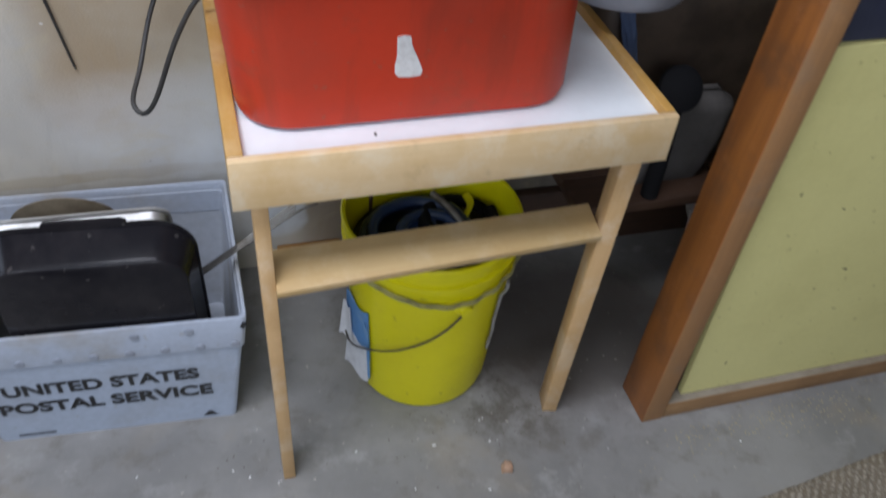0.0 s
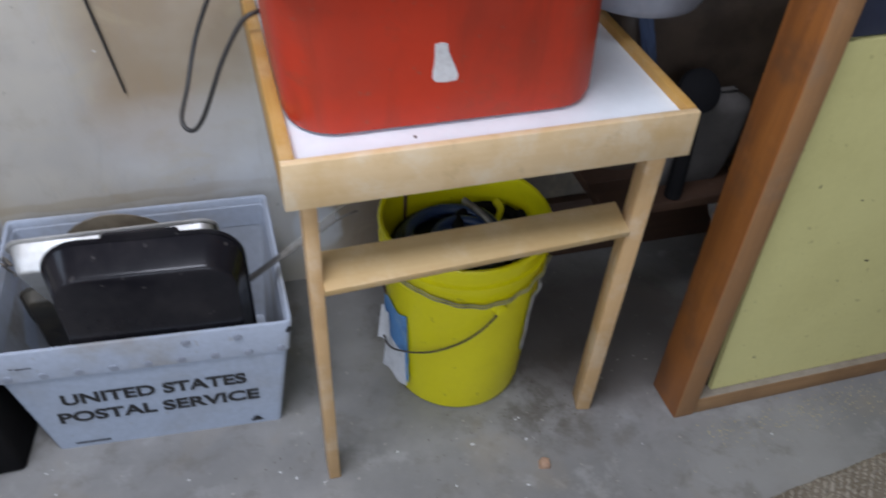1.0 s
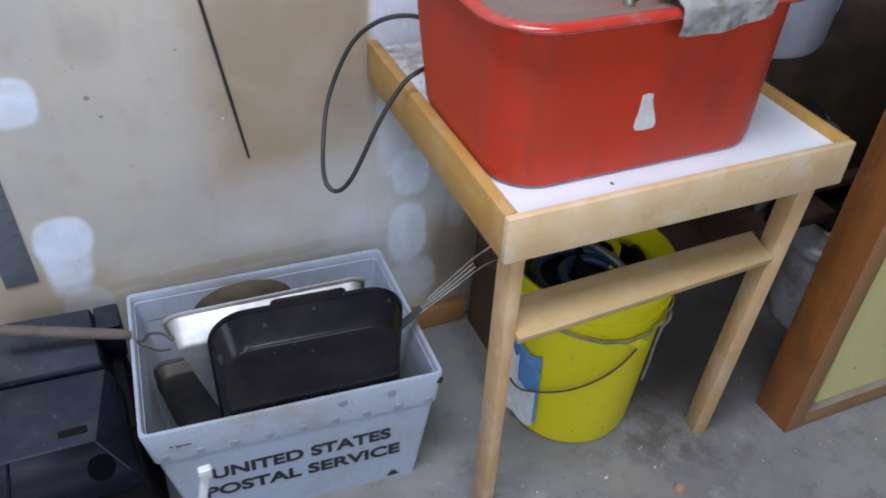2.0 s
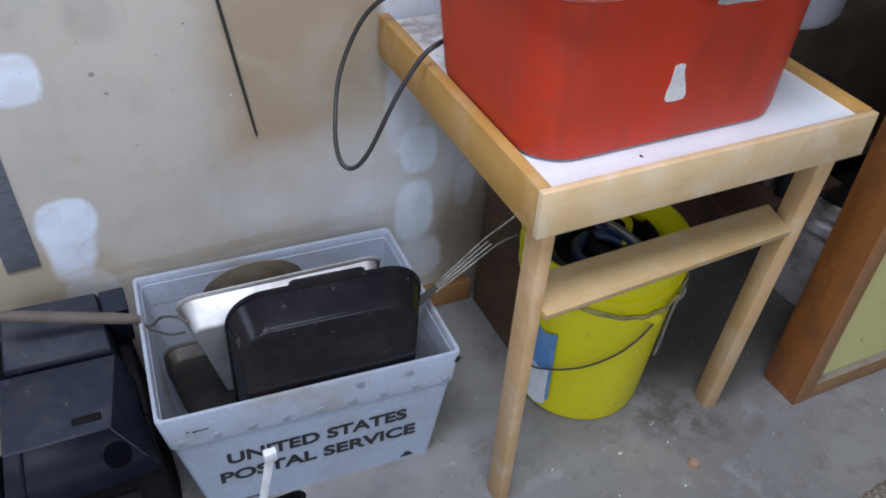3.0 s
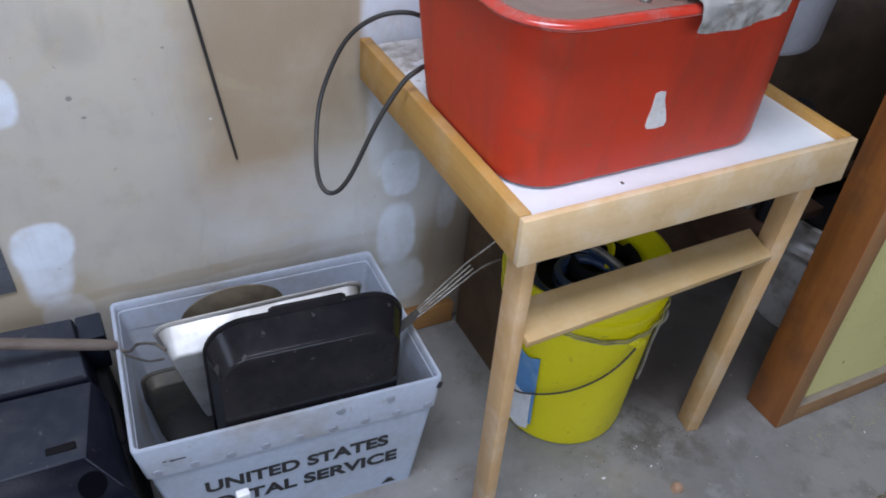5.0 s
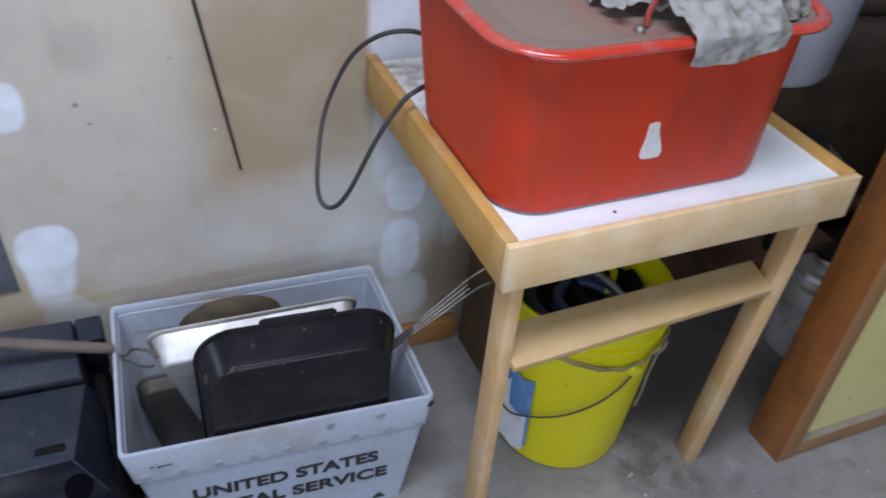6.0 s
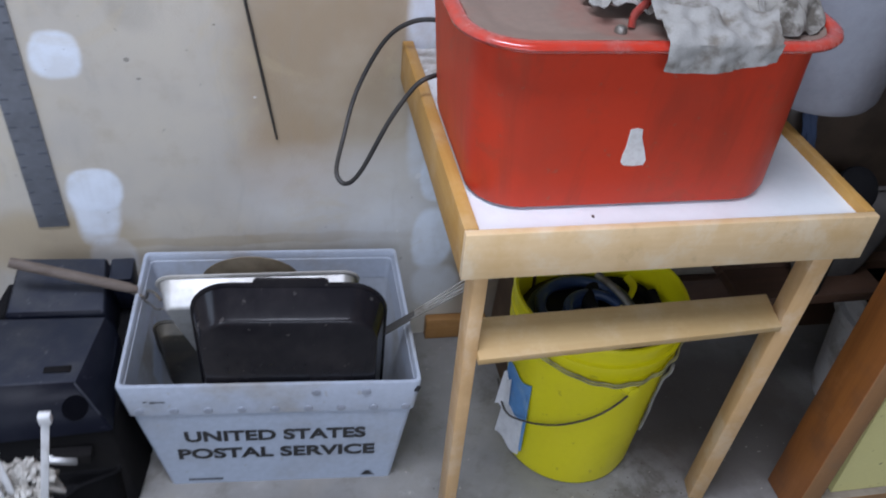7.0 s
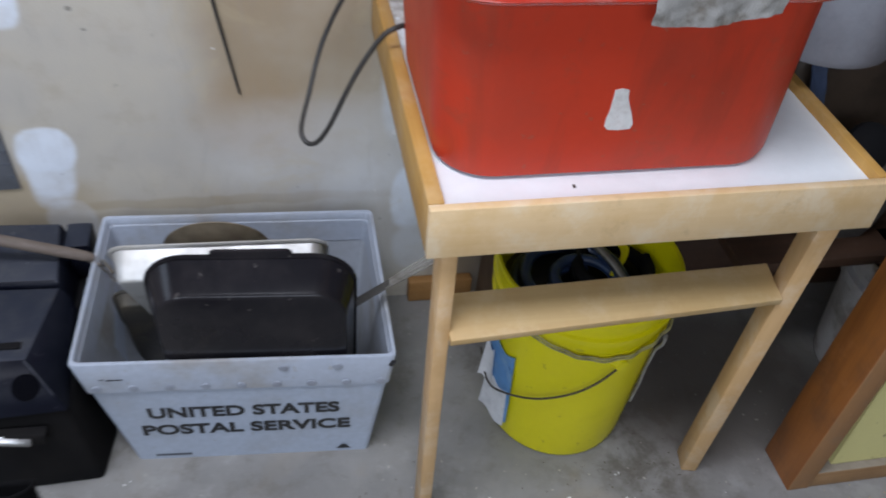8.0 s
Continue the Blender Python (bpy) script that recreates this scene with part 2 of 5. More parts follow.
def concrete_material():
    m, nt, p = start("concrete", 0.75)
    v = coords(nt)
    cloud, mid, fine = noise_tex(nt, v, 2.6, 6, 0.65), noise_tex(nt, v, 13, 5, 0.7, 0.25), noise_tex(nt, v, 180, 3)
    c = mix(nt, ramp(nt, cloud, 0.35, 0.65), (0.195, 0.19, 0.182), (0.272, 0.264, 0.25))
    c = mix(nt, calc(nt, "MULTIPLY", ramp(nt, mid, 0.50, 0.70), 0.60), c, (0.150, 0.135, 0.115))
    c = mix(nt, calc(nt, "MULTIPLY", ramp(nt, noise_tex(nt, v, 7, 5, 0.7), 0.55, 0.68), 0.5), c, (0.35, 0.345, 0.33))
    rusty = ramp(nt, noise_tex(nt, v, 4.3, 4, 0.6, 0.5), 0.55, 0.72)
    c = mix(nt, calc(nt, "MULTIPLY", rusty, 0.35), c, (0.26, 0.215, 0.15))
    # an oily smear beside the bucket
    sep = nt.nodes.new("ShaderNodeSeparateXYZ")
    nt.links.new(v, sep.inputs[0])
    dx = calc(nt, "DIVIDE", calc(nt, "SUBTRACT", sep.outputs[0], 0.465), 0.13)
    dy = calc(nt, "DIVIDE", calc(nt, "SUBTRACT", sep.outputs[1], 0.86), 0.125)
    d = calc(nt, "ADD", calc(nt, "MULTIPLY", dx, dx), calc(nt, "MULTIPLY", dy, dy))
    smear = calc(nt, "MULTIPLY", calc(nt, "SUBTRACT", 1.0, ramp(nt, d, 0.2, 1.3)), ramp(nt, mid, 0.36, 0.60))
    c = mix(nt, calc(nt, "MULTIPLY", smear, 0.75), c, (0.085, 0.072, 0.055))
    # brown dirt beside the pail and the shade lying there, both in the colour
    ox = calc(nt, "DIVIDE", calc(nt, "SUBTRACT", sep.outputs[0], 0.645), 0.26)
    oy = calc(nt, "DIVIDE", calc(nt, "SUBTRACT", sep.outputs[1], 1.00), 0.23)
    dirt_and_shade = calc(nt, "SUBTRACT", 1.0, ramp(nt, calc(nt, "ADD", calc(nt, "ADD", calc(nt, "MULTIPLY", ox, ox), calc(nt, "MULTIPLY", oy, oy)), mid), 0.7, 1.7))
    c = mix(nt, calc(nt, "MULTIPLY", dirt_and_shade, 0.75), c, (0.075, 0.058, 0.046))
    speck = ramp(nt, noise_tex(nt, v, 85, 2, 0.4), 0.72, 0.76)
    c = mix(nt, calc(nt, "MULTIPLY", speck, 0.6), c, (0.45, 0.42, 0.36))
    nt.links.new(c, p.inputs["Base Color"])
    nt.links.new(calc(nt, "ADD", 0.55, calc(nt, "MULTIPLY", cloud, 0.35)), p.inputs["Roughness"])
    put_bump(nt, p, calc(nt, "ADD", fine, mid), 0.3, 0.0015)
    return m


def coir_material():
    """Rows of coarse loops, pale on brown."""
    m, nt, p = start("coir", 0.95)
    v = coords(nt)
    sep = nt.nodes.new("ShaderNodeSeparateXYZ")
    nt.links.new(v, sep.inputs[0])
    wob = calc(nt, "MULTIPLY", noise_tex(nt, v, 45, 3), 14.0)
    rows = calc(nt, "SINE", calc(nt, "ADD", calc(nt, "MULTIPLY", sep.outputs[1], 330.0), wob))
    loops = calc(nt, "SINE", calc(nt, "ADD", calc(nt, "MULTIPLY", sep.outputs[0], 380.0), wob))
    knot = ramp(nt, calc(nt, "ADD", calc(nt, "MULTIPLY", rows, loops), calc(nt, "MULTIPLY", noise_tex(nt, v, 130, 2), 0.8)), 0.3, 1.1)
    cloud, fine = noise_tex(nt, v, 6, 4), noise_tex(nt, v, 420, 2)
    c = mix(nt, ramp(nt, cloud, 0.35, 0.65), (0.17, 0.138, 0.10), (0.23, 0.19, 0.145))
    c = mix(nt, calc(nt, "MULTIPLY", knot, 0.75), c, (0.42, 0.375, 0.31))
    c = mix(nt, calc(nt, "MULTIPLY", ramp(nt, fine, 0.5, 0.7), 0.35), c, (0.12, 0.09, 0.06))
    nt.links.new(c, p.inputs["Base Color"])
    put_bump(nt, p, calc(nt, "ADD", knot, fine), 0.6, 0.003)
    return m


DRYWALL = drywall_material()
CONCRETE = concrete_material()
ROOM_PAINT = surface("room_paint", (0.27, 0.26, 0.25), (0.22, 0.21, 0.20), 0.8)
PINE_X = wood("pine_along_x", (0.72, 0.53, 0.305), (0.58, 0.38, 0.175), 0, 0.5, 0.7, 0.4, (0.57, 0.36, 0.14), 0.55)
PINE_Y = wood("pine_along_y", (0.50, 0.285, 0.075), (0.38, 0.19, 0.04), 1, 0.5, 1.0, 0.5, None, 0.15)
PINE_Z = wood("pine_upright", (0.62, 0.395, 0.19), (0.48, 0.285, 0.12), 2, 0.5, 0.7, 0.4, None, 0.35)
PINE_SHELF = wood("pine_shelf", (0.54, 0.375, 0.175), (0.43, 0.27, 0.105), 0, 0.55, 0.7, 0.4, (0.50, 0.31, 0.12), 0.2)
PINE_DARK = wood("stained_pine", (0.315, 0.112, 0.025), (0.15, 0.050, 0.014), 2, 0.45, 0.6, 0.7, (0.11, 0.055, 0.028))
PINE_WORN = wood("worn_stained_pine", (0.38, 0.19, 0.075), (0.24, 0.125, 0.058), 2, 0.6, 0.6, 0.7, (0.24, 0.17, 0.11))
PINE_RAIL = wood("stained_rail", (0.30, 0.17, 0.075), (0.17, 0.09, 0.04), 0, 0.6)
SCUFF = surface("scuffed_paint", (0.16, 0.135, 0.07), (0.24, 0.21, 0.11), 0.7, scale=60)
RAIL_DUST = surface("dusty_wood", (0.27, 0.23, 0.18), (0.20, 0.16, 0.115), 0.85, scale=14)
SHELF_WOOD = wood("old_shelf", (0.065, 0.032, 0.018), (0.035, 0.018, 0.011), 0, 0.6)
PLATE_WOOD = wood("sill_wood", (0.36, 0.18, 0.055), (0.22, 0.10, 0.03), 0, 0.65)
HARDBOARD = surface("hardboard", (0.115, 0.068, 0.036), (0.07, 0.040, 0.022), 0.75)
PANEL_PAINT = surface("pale_yellow_paint", (0.69, 0.635, 0.275), (0.60, 0.545, 0.225), 0.5, grain=0.1, bump=0.04, scale=3, lo=0.4, hi=0.75, speck=(0.30, 0.25, 0.10))
NAVY = surface("navy_paint", (0.018, 0.022, 0.045), (0.03, 0.035, 0.06), 0.55)
LAMINATE = surface("white_laminate", (0.80, 0.845, 0.87), (0.76, 0.80, 0.82), 0.4, grain=0.06, scale=9, bump=0.05)
RED = surface("red_enamel", (0.54, 0.047, 0.020), (0.47, 0.054, 0.028), 0.40, scale=5, grain=0.1, bump=0.07, rough_var=0.10, streak=(0.34, 0.046, 0.024), scratch=(0.36, 0.066, 0.036), spec=0.18, speck=(0.30, 0.12, 0.08))
RED_GLOSS = surface("red_enamel_rim", (0.46, 0.036, 0.020), (0.38, 0.085, 0.070), 0.24, scale=26, coat=0.3, bump=0.12, rough_var=0.20)
DUSTY = surface("dusty_lid", (0.21, 0.152, 0.123), (0.25, 0.085, 0.06), 0.7, scale=8, lo=0.50, hi=0.80, amount=0.7, bump=0.15)
STICKER = surface("torn_paper", (0.72, 0.72, 0.71), (0.60, 0.58, 0.56), 0.8, scale=70, bump=0.6)
PLASTER = surface("crumbled_plaster", (0.66, 0.655, 0.64), (0.42, 0.40, 0.36), 0.9, scale=45, fine=400, bump=0.6, speck=(0.25, 0.22, 0.18))
CLOTH = surface("dirty_cloth", (0.29, 0.285, 0.27), (0.12, 0.10, 0.075), 0.9, scale=38, fine=500, lo=0.45, hi=0.70, amount=0.8, bump=0.4)
STAINED_HOLLOW_CLOTH = surface("stained_hollow_cloth", (0.27, 0.26, 0.235), (0.06, 0.05, 0.038), 0.9, scale=36, fine=500, lo=0.42, hi=0.62, amount=0.9, bump=0.3)
BIN_PLASTIC = surface("corrugated_plastic", (0.405, 0.465, 0.565), (0.35, 0.37, 0.41), 0.42, scale=5, bump=0.12, lo=0.48, hi=0.78, speck=(0.33, 0.31, 0.28))
BIN_RIM = surface("corrugated_plastic_rim", (0.385, 0.43, 0.51), (0.32, 0.315, 0.31), 0.5, scale=7, bump=0.12, lo=0.45, hi=0.72, speck=(0.28, 0.25, 0.21))
BIN_INSIDE = surface("scuffed_shaded_plastic", (0.40, 0.43, 0.48), (0.23, 0.21, 0.175), 0.55, scale=5, bump=0.12)
INK_AND_HOLES = surface("black_ink_and_holes", (0.018, 0.018, 0.020), (0.03, 0.03, 0.03), 0.6)
RIVET = surface("grey_weld", (0.30, 0.33, 0.39), (0.25, 0.26, 0.30), 0.5)
ENAMEL = surface("black_enamel", (0.0105, 0.0100, 0.0125), (0.020, 0.018, 0.020), 0.17, scale=11, rough_var=0.05, bump=0.02, speck=(0.12, 0.11, 0.105), spec=0.24)
DARK_STEEL = surface("dark_steel", (0.085, 0.080, 0.075), (0.05, 0.045, 0.04), 0.5, 0.5, scale=20)
OLD_TIN = surface("grimy_tin", (0.060, 0.056, 0.048), (0.11, 0.095, 0.07), 0.5, 0.3, scale=14, speck=(0.16, 0.14, 0.11))
ALU = surface("aluminium", (0.60, 0.60, 0.59), (0.47, 0.455, 0.43), 0.48, 0.55, scale=14, bump=0.12, speck=(0.30, 0.28, 0.25))
STEEL = surface("steel_wire", (0.27, 0.255, 0.23), (0.16, 0.135, 0.11), 0.45, 0.8, scale=30)
RUSTY_WIRE = surface("dull_wire", (0.065, 0.058, 0.05), (0.10, 0.085, 0.07), 0.6, 0.3, scale=40)
GRIMY_WIRE = surface("grimy_wire", (0.38, 0.35, 0.15), (0.22, 0.20, 0.11), 0.7, 0.0, scale=40)
CHROME = surface("chrome", (0.60, 0.60, 0.61), (0.4, 0.4, 0.4), 0.3, 1.0)
TICK = surface("engraved_tick", (0.09, 0.10, 0.12), (0.07, 0.08, 0.09), 0.6)
RULE = surface("steel_rule", (0.20, 0.215, 0.245), (0.15, 0.16, 0.18), 0.5, 0.35, scale=12)
OLD_BRASS = surface("stained_metal_lid", (0.24, 0.20, 0.14), (0.15, 0.12, 0.085), 0.55, 0.4, scale=12)
YELLOW = surface("yellow_plastic", (0.73, 0.655, 0.006), (0.60, 0.54, 0.010), 0.36, grain=0.08, scale=6, bump=0.08, lo=0.5, hi=0.8, speck=(0.35, 0.30, 0.03))
BLACK_PLASTIC = surface("black_plastic", (0.0048, 0.0058, 0.0115), (0.010, 0.0115, 0.018), 0.38, scale=9, fine=260, bump=0.25, speck=(0.04, 0.04, 0.05), spec=0.09)
DUSTY_LIT_BLACK = surface("dusty_lit_black_plastic", (0.017, 0.0215, 0.036), (0.040, 0.043, 0.052), 0.5, scale=14, fine=260, bump=0.25, speck=(0.13, 0.13, 0.14), spec=0.35)
BLACK_RUBBER = surface("black_rubber", (0.025, 0.024, 0.024), (0.045, 0.043, 0.04), 0.5)
BLUE_PLASTIC = surface("blue_hose", (0.022, 0.044, 0.105), (0.034, 0.052, 0.100), 0.35)
MATTE_BLACK = surface("matte_black", (0.006, 0.006, 0.007), (0.012, 0.011, 0.011), 0.9, spec=0.15)
PIT = surface("unlit_black", (0.0028, 0.003, 0.0045), (0.005, 0.005, 0.006), 0.95, spec=0.02)
DARK_FILL = surface("dark_contents", (0.014, 0.012, 0.011), (0.03, 0.025, 0.02), 0.35)
LABEL_BLUE = surface("blue_label", (0.10, 0.26, 0.52), (0.2, 0.33, 0.5), 0.6, scale=20)
LABEL_WHITE = surface("white_label", (0.66, 0.67, 0.69), (0.5, 0.51, 0.53), 0.7, scale=20)
WHITE_PLASTIC = surface("white_plastic", (0.25, 0.265, 0.30), (0.19, 0.195, 0.22), 0.42, scale=5)
PAIL_PLASTIC = surface("grimy_white_plastic", (0.62, 0.61, 0.61), (0.30, 0.27, 0.245), 0.5, scale=9, lo=0.44, hi=0.62)
VINYL = surface("brown_sackcloth", (0.060, 0.042, 0.031), (0.032, 0.022, 0.016), 0.5, scale=10)
GREY_CANVAS = surface("grey_canvas", (0.088, 0.080, 0.075), (0.045, 0.038, 0.034), 0.9, fine=300, bump=0.4)
BLUE_CLOTH = surface("blue_cloth", (0.040, 0.062, 0.120), (0.055, 0.068, 0.10), 0.9, fine=300)
GREY_VIOLET = surface("grey_violet", (0.33, 0.32, 0.42), (0.25, 0.24, 0.31), 0.6)
OLD_NYLON = surface("yellowed_nylon", (0.36, 0.35, 0.325), (0.24, 0.225, 0.195), 0.55, scale=40)
NYLON = surface("white_nylon", (0.52, 0.525, 0.53), (0.30, 0.29, 0.265), 0.5, scale=26, lo=0.5, hi=0.72)
CANVAS = surface("black_canvas", (0.005, 0.005, 0.006), (0.010, 0.010, 0.011), 0.95, spec=0.05, fine=400, bump=0.5)
COIR = coir_material()
KNOT = surface("coir_knot", (0.275, 0.240, 0.185), (0.17, 0.14, 0.10), 0.95, scale=120, fine=600, bump=0.5)
HANDLE_WOOD = wood("old_handle", (0.155, 0.125, 0.105), (0.065, 0.043, 0.031), 0, 0.6)
CHIP_WOOD = surface("wood_chip", (0.46, 0.29, 0.19), (0.27, 0.16, 0.10), 0.7, scale=60)
SAWDUST = surface("sawdust", (0.43, 0.37, 0.22), (0.33, 0.28, 0.17), 0.9)
GRIT = surface("brown_grit", (0.07, 0.055, 0.04), (0.11, 0.09, 0.065), 0.9)


# ---------------------------------------------------------------- mesh helpers
def thing(name, at, label, category, group=""):
    ob = new(name)
    ob.empty_display_size = 0.05
    ob.location = at
    return tagged(ob, label, category, group)


def origin(ob):
    at = Vector(ob.location)
    while ob.parent:
        ob = ob.parent
        at += Vector(ob.location)
    return at


def part(name, bm, material, parent=None, label="", smooth=40):
    """Links a bmesh built in the place's coordinates as one mesh, under a thing or a part."""
    if parent is not None:
        bmesh.ops.translate(bm, verts=bm.verts, vec=-origin(parent))
    bmesh.ops.recalc_face_normals(bm, faces=bm.faces)
    mesh = bpy.data.meshes.new(name)
    if smooth:
        for f in bm.faces:
            f.smooth = True
        for e in bm.edges:
            if len(e.link_faces) == 2 and e.calc_face_angle(0) > radians(smooth):
                e.smooth = False
    bm.to_mesh(mesh)
    bm.free()
    mesh.materials.append(material)
    ob = new(name, mesh)
    if parent is not None:
        ob.parent = parent
    if label:
        tagged(ob, label)
    return ob


def structure(name, bm, material, label, smooth=30):
    ob = part(name, bm, material, None, label, smooth)
    return tagged(ob, kind="structure")


def hexa(c, bevel=0.0, seg=2):
    """A solid from eight corners: the lower four round, then the upper four."""
    bm = bmesh.new()
    v = [bm.verts.new(p) for p in c]
    for f in ((3, 2, 1, 0), (4, 5, 6, 7), (0, 1, 5, 4), (1, 2, 6, 5), (2, 3, 7, 6), (3, 0, 4, 7)):
        bm.faces.new([v[i] for i in f])
    if bevel:
        bmesh.ops.bevel(bm, geom=bm.edges[:], offset=bevel, segments=seg, profile=0.5, affect="EDGES", clamp_overlap=True)
    return bm


def box(x0, x1, y0, y1, z0, z1, bevel=0.0, seg=2):
    return hexa([(x0, y0, z0), (x1, y0, z0), (x1, y1, z0), (x0, y1, z0),
                 (x0, y0, z1), (x1, y0, z1), (x1, y1, z1), (x0, y1, z1)], bevel, seg)


def prism(foot, top, w, d, bevel=0.0, twist=0.0):
    """A post of width w and depth d from the middle of its foot to the middle of its top."""
    a, b = Vector(foot), Vector(top)
    o = [(-w / 2, -d / 2), (w / 2, -d / 2), (w / 2, d / 2), (-w / 2, d / 2)]
    k, q = math.cos(radians(twist)), math.sin(radians(twist))
    o = [(x * k - y * q, x * q + y * k) for x, y in o]
    return hexa([a + Vector((*p, 0)) for p in o] + [b + Vector((*p, 0)) for p in o], bevel)


def rounded(x0, x1, y0, y1, r, n=8):
    """A rounded rectangle as a list of (x, y)."""
    r = min(r, (x1 - x0) / 2 - 1e-4, (y1 - y0) / 2 - 1e-4)
    out = []
    for cx, cy, a0 in ((x1 - r, y0 + r, -90), (x1 - r, y1 - r, 0), (x0 + r, y1 - r, 90), (x0 + r, y0 + r, 180)):
        for k in range(n + 1):
            a = radians(a0 + 90 * k / n)
            out.append((cx + r * math.cos(a), cy + r * math.sin(a)))
    return out


def loft(rings, cap_first=True, cap_last=True, closed=True):
    """A skin over rings of equal length."""
    bm = bmesh.new()
    vs = [[bm.verts.new(p) for p in ring] for ring in rings]
    n = len(vs[0])
    for a, b in zip(vs, vs[1:]):
        for i in range(n if closed else n - 1):
            j = (i + 1) % n
            bm.faces.new((a[i], a[j], b[j], b[i]))
    if cap_first:
        bm.faces.new(vs[0][::-1])
    if cap_last:
        bm.faces.new(vs[-1])
    return bm


def circle(cx, cy, z, r, n=40):
    return [(cx + r * math.cos(2 * math.pi * k / n), cy + r * math.sin(2 * math.pi * k / n), z) for k in range(n)]


def turned(cx, cy, profile, n=40, first=True, last=True):
    """A body of revolution from (radius, height) pairs."""
    return loft([circle(cx, cy, z, r, n) for r, z in profile], first, last)


def spline(points, n=8):
    """A smooth curve through the points."""
    p = [Vector(q) for q in points]
    p = [p[0] * 2 - p[1]] + p + [p[-1] * 2 - p[-2]]
    out = []
    for i in range(1, len(p) - 2):
        for k in range(n):
            t = k / n
            out.append(0.5 * (2 * p[i] + (p[i + 1] - p[i - 1]) * t + (2 * p[i - 1] - 5 * p[i] + 4 * p[i + 1] - p[i + 2]) * t * t
                              + (3 * p[i] - p[i - 1] - 3 * p[i + 1] + p[i + 2]) * t ** 3))
    return out + [p[-2]]


def tube(points, radius, n=8, ends=True, flat=1.0):
    """A tube along points; radius is a number or a function of 0..1."""
    pts = [Vector(q) for q in points]
    rings, side = [], None
    for i, q in enumerate(pts):
        d = (pts[min(i + 1, len(pts) - 1)] - pts[max(i - 1, 0)]).normalized()
        if side is None:
            side = d.orthogonal().normalized()
        side = (side - d * side.dot(d)).normalized()
        up = d.cross(side)
        r = radius(i / (len(pts) - 1)) if callable(radius) else radius
        rings.append([q + (side * math.cos(2 * math.pi * k / n) + up * flat * math.sin(2 * math.pi * k / n)) * r for k in range(n)])
    return loft(rings, ends, ends)


def joined(*bms):
    out = bmesh.new()
    for b in bms:
        mesh = bpy.data.meshes.new("piece")
        b.to_mesh(mesh)
        b.free()
        out.from_mesh(mesh)
        bpy.data.meshes.remove(mesh)
    return out


def moved(bm, m):
    bmesh.ops.transform(bm, matrix=m, verts=bm.verts)
    return bm


def lettering(words, width, height, depth, m, bold=0.0):
    """Words as a solid mesh of that width and height, from its lower left, put at m."""
    cu = bpy.data.curves.new("words", "FONT")
    cu.body, cu.extrude, cu.offset = words, depth, bold
    ob = bpy.data.objects.new("words", cu)
    scene.collection.objects.link(ob)
    mesh = bpy.data.meshes.new_from_object(ob.evaluated_get(bpy.context.evaluated_depsgraph_get()))
    bpy.data.objects.remove(ob)
    bm = bmesh.new()
    bm.from_mesh(mesh)
    bpy.data.meshes.remove(mesh)
    xs, ys = [v.co.x for v in bm.verts], [v.co.y for v in bm.verts]
    x0, y0, sx, sy = min(xs), min(ys), width / (max(xs) - min(xs)), height / (max(ys) - min(ys))
    for v in bm.verts:
        v.co = ((v.co.x - x0) * sx, (v.co.y - y0) * sy, v.co.z)
    return moved(bm, m)


# ---------------------------------------------------------------- the room
WALL_TURN = -0.69


def wall_y(x):
    return 1.290 - 0.012 * x


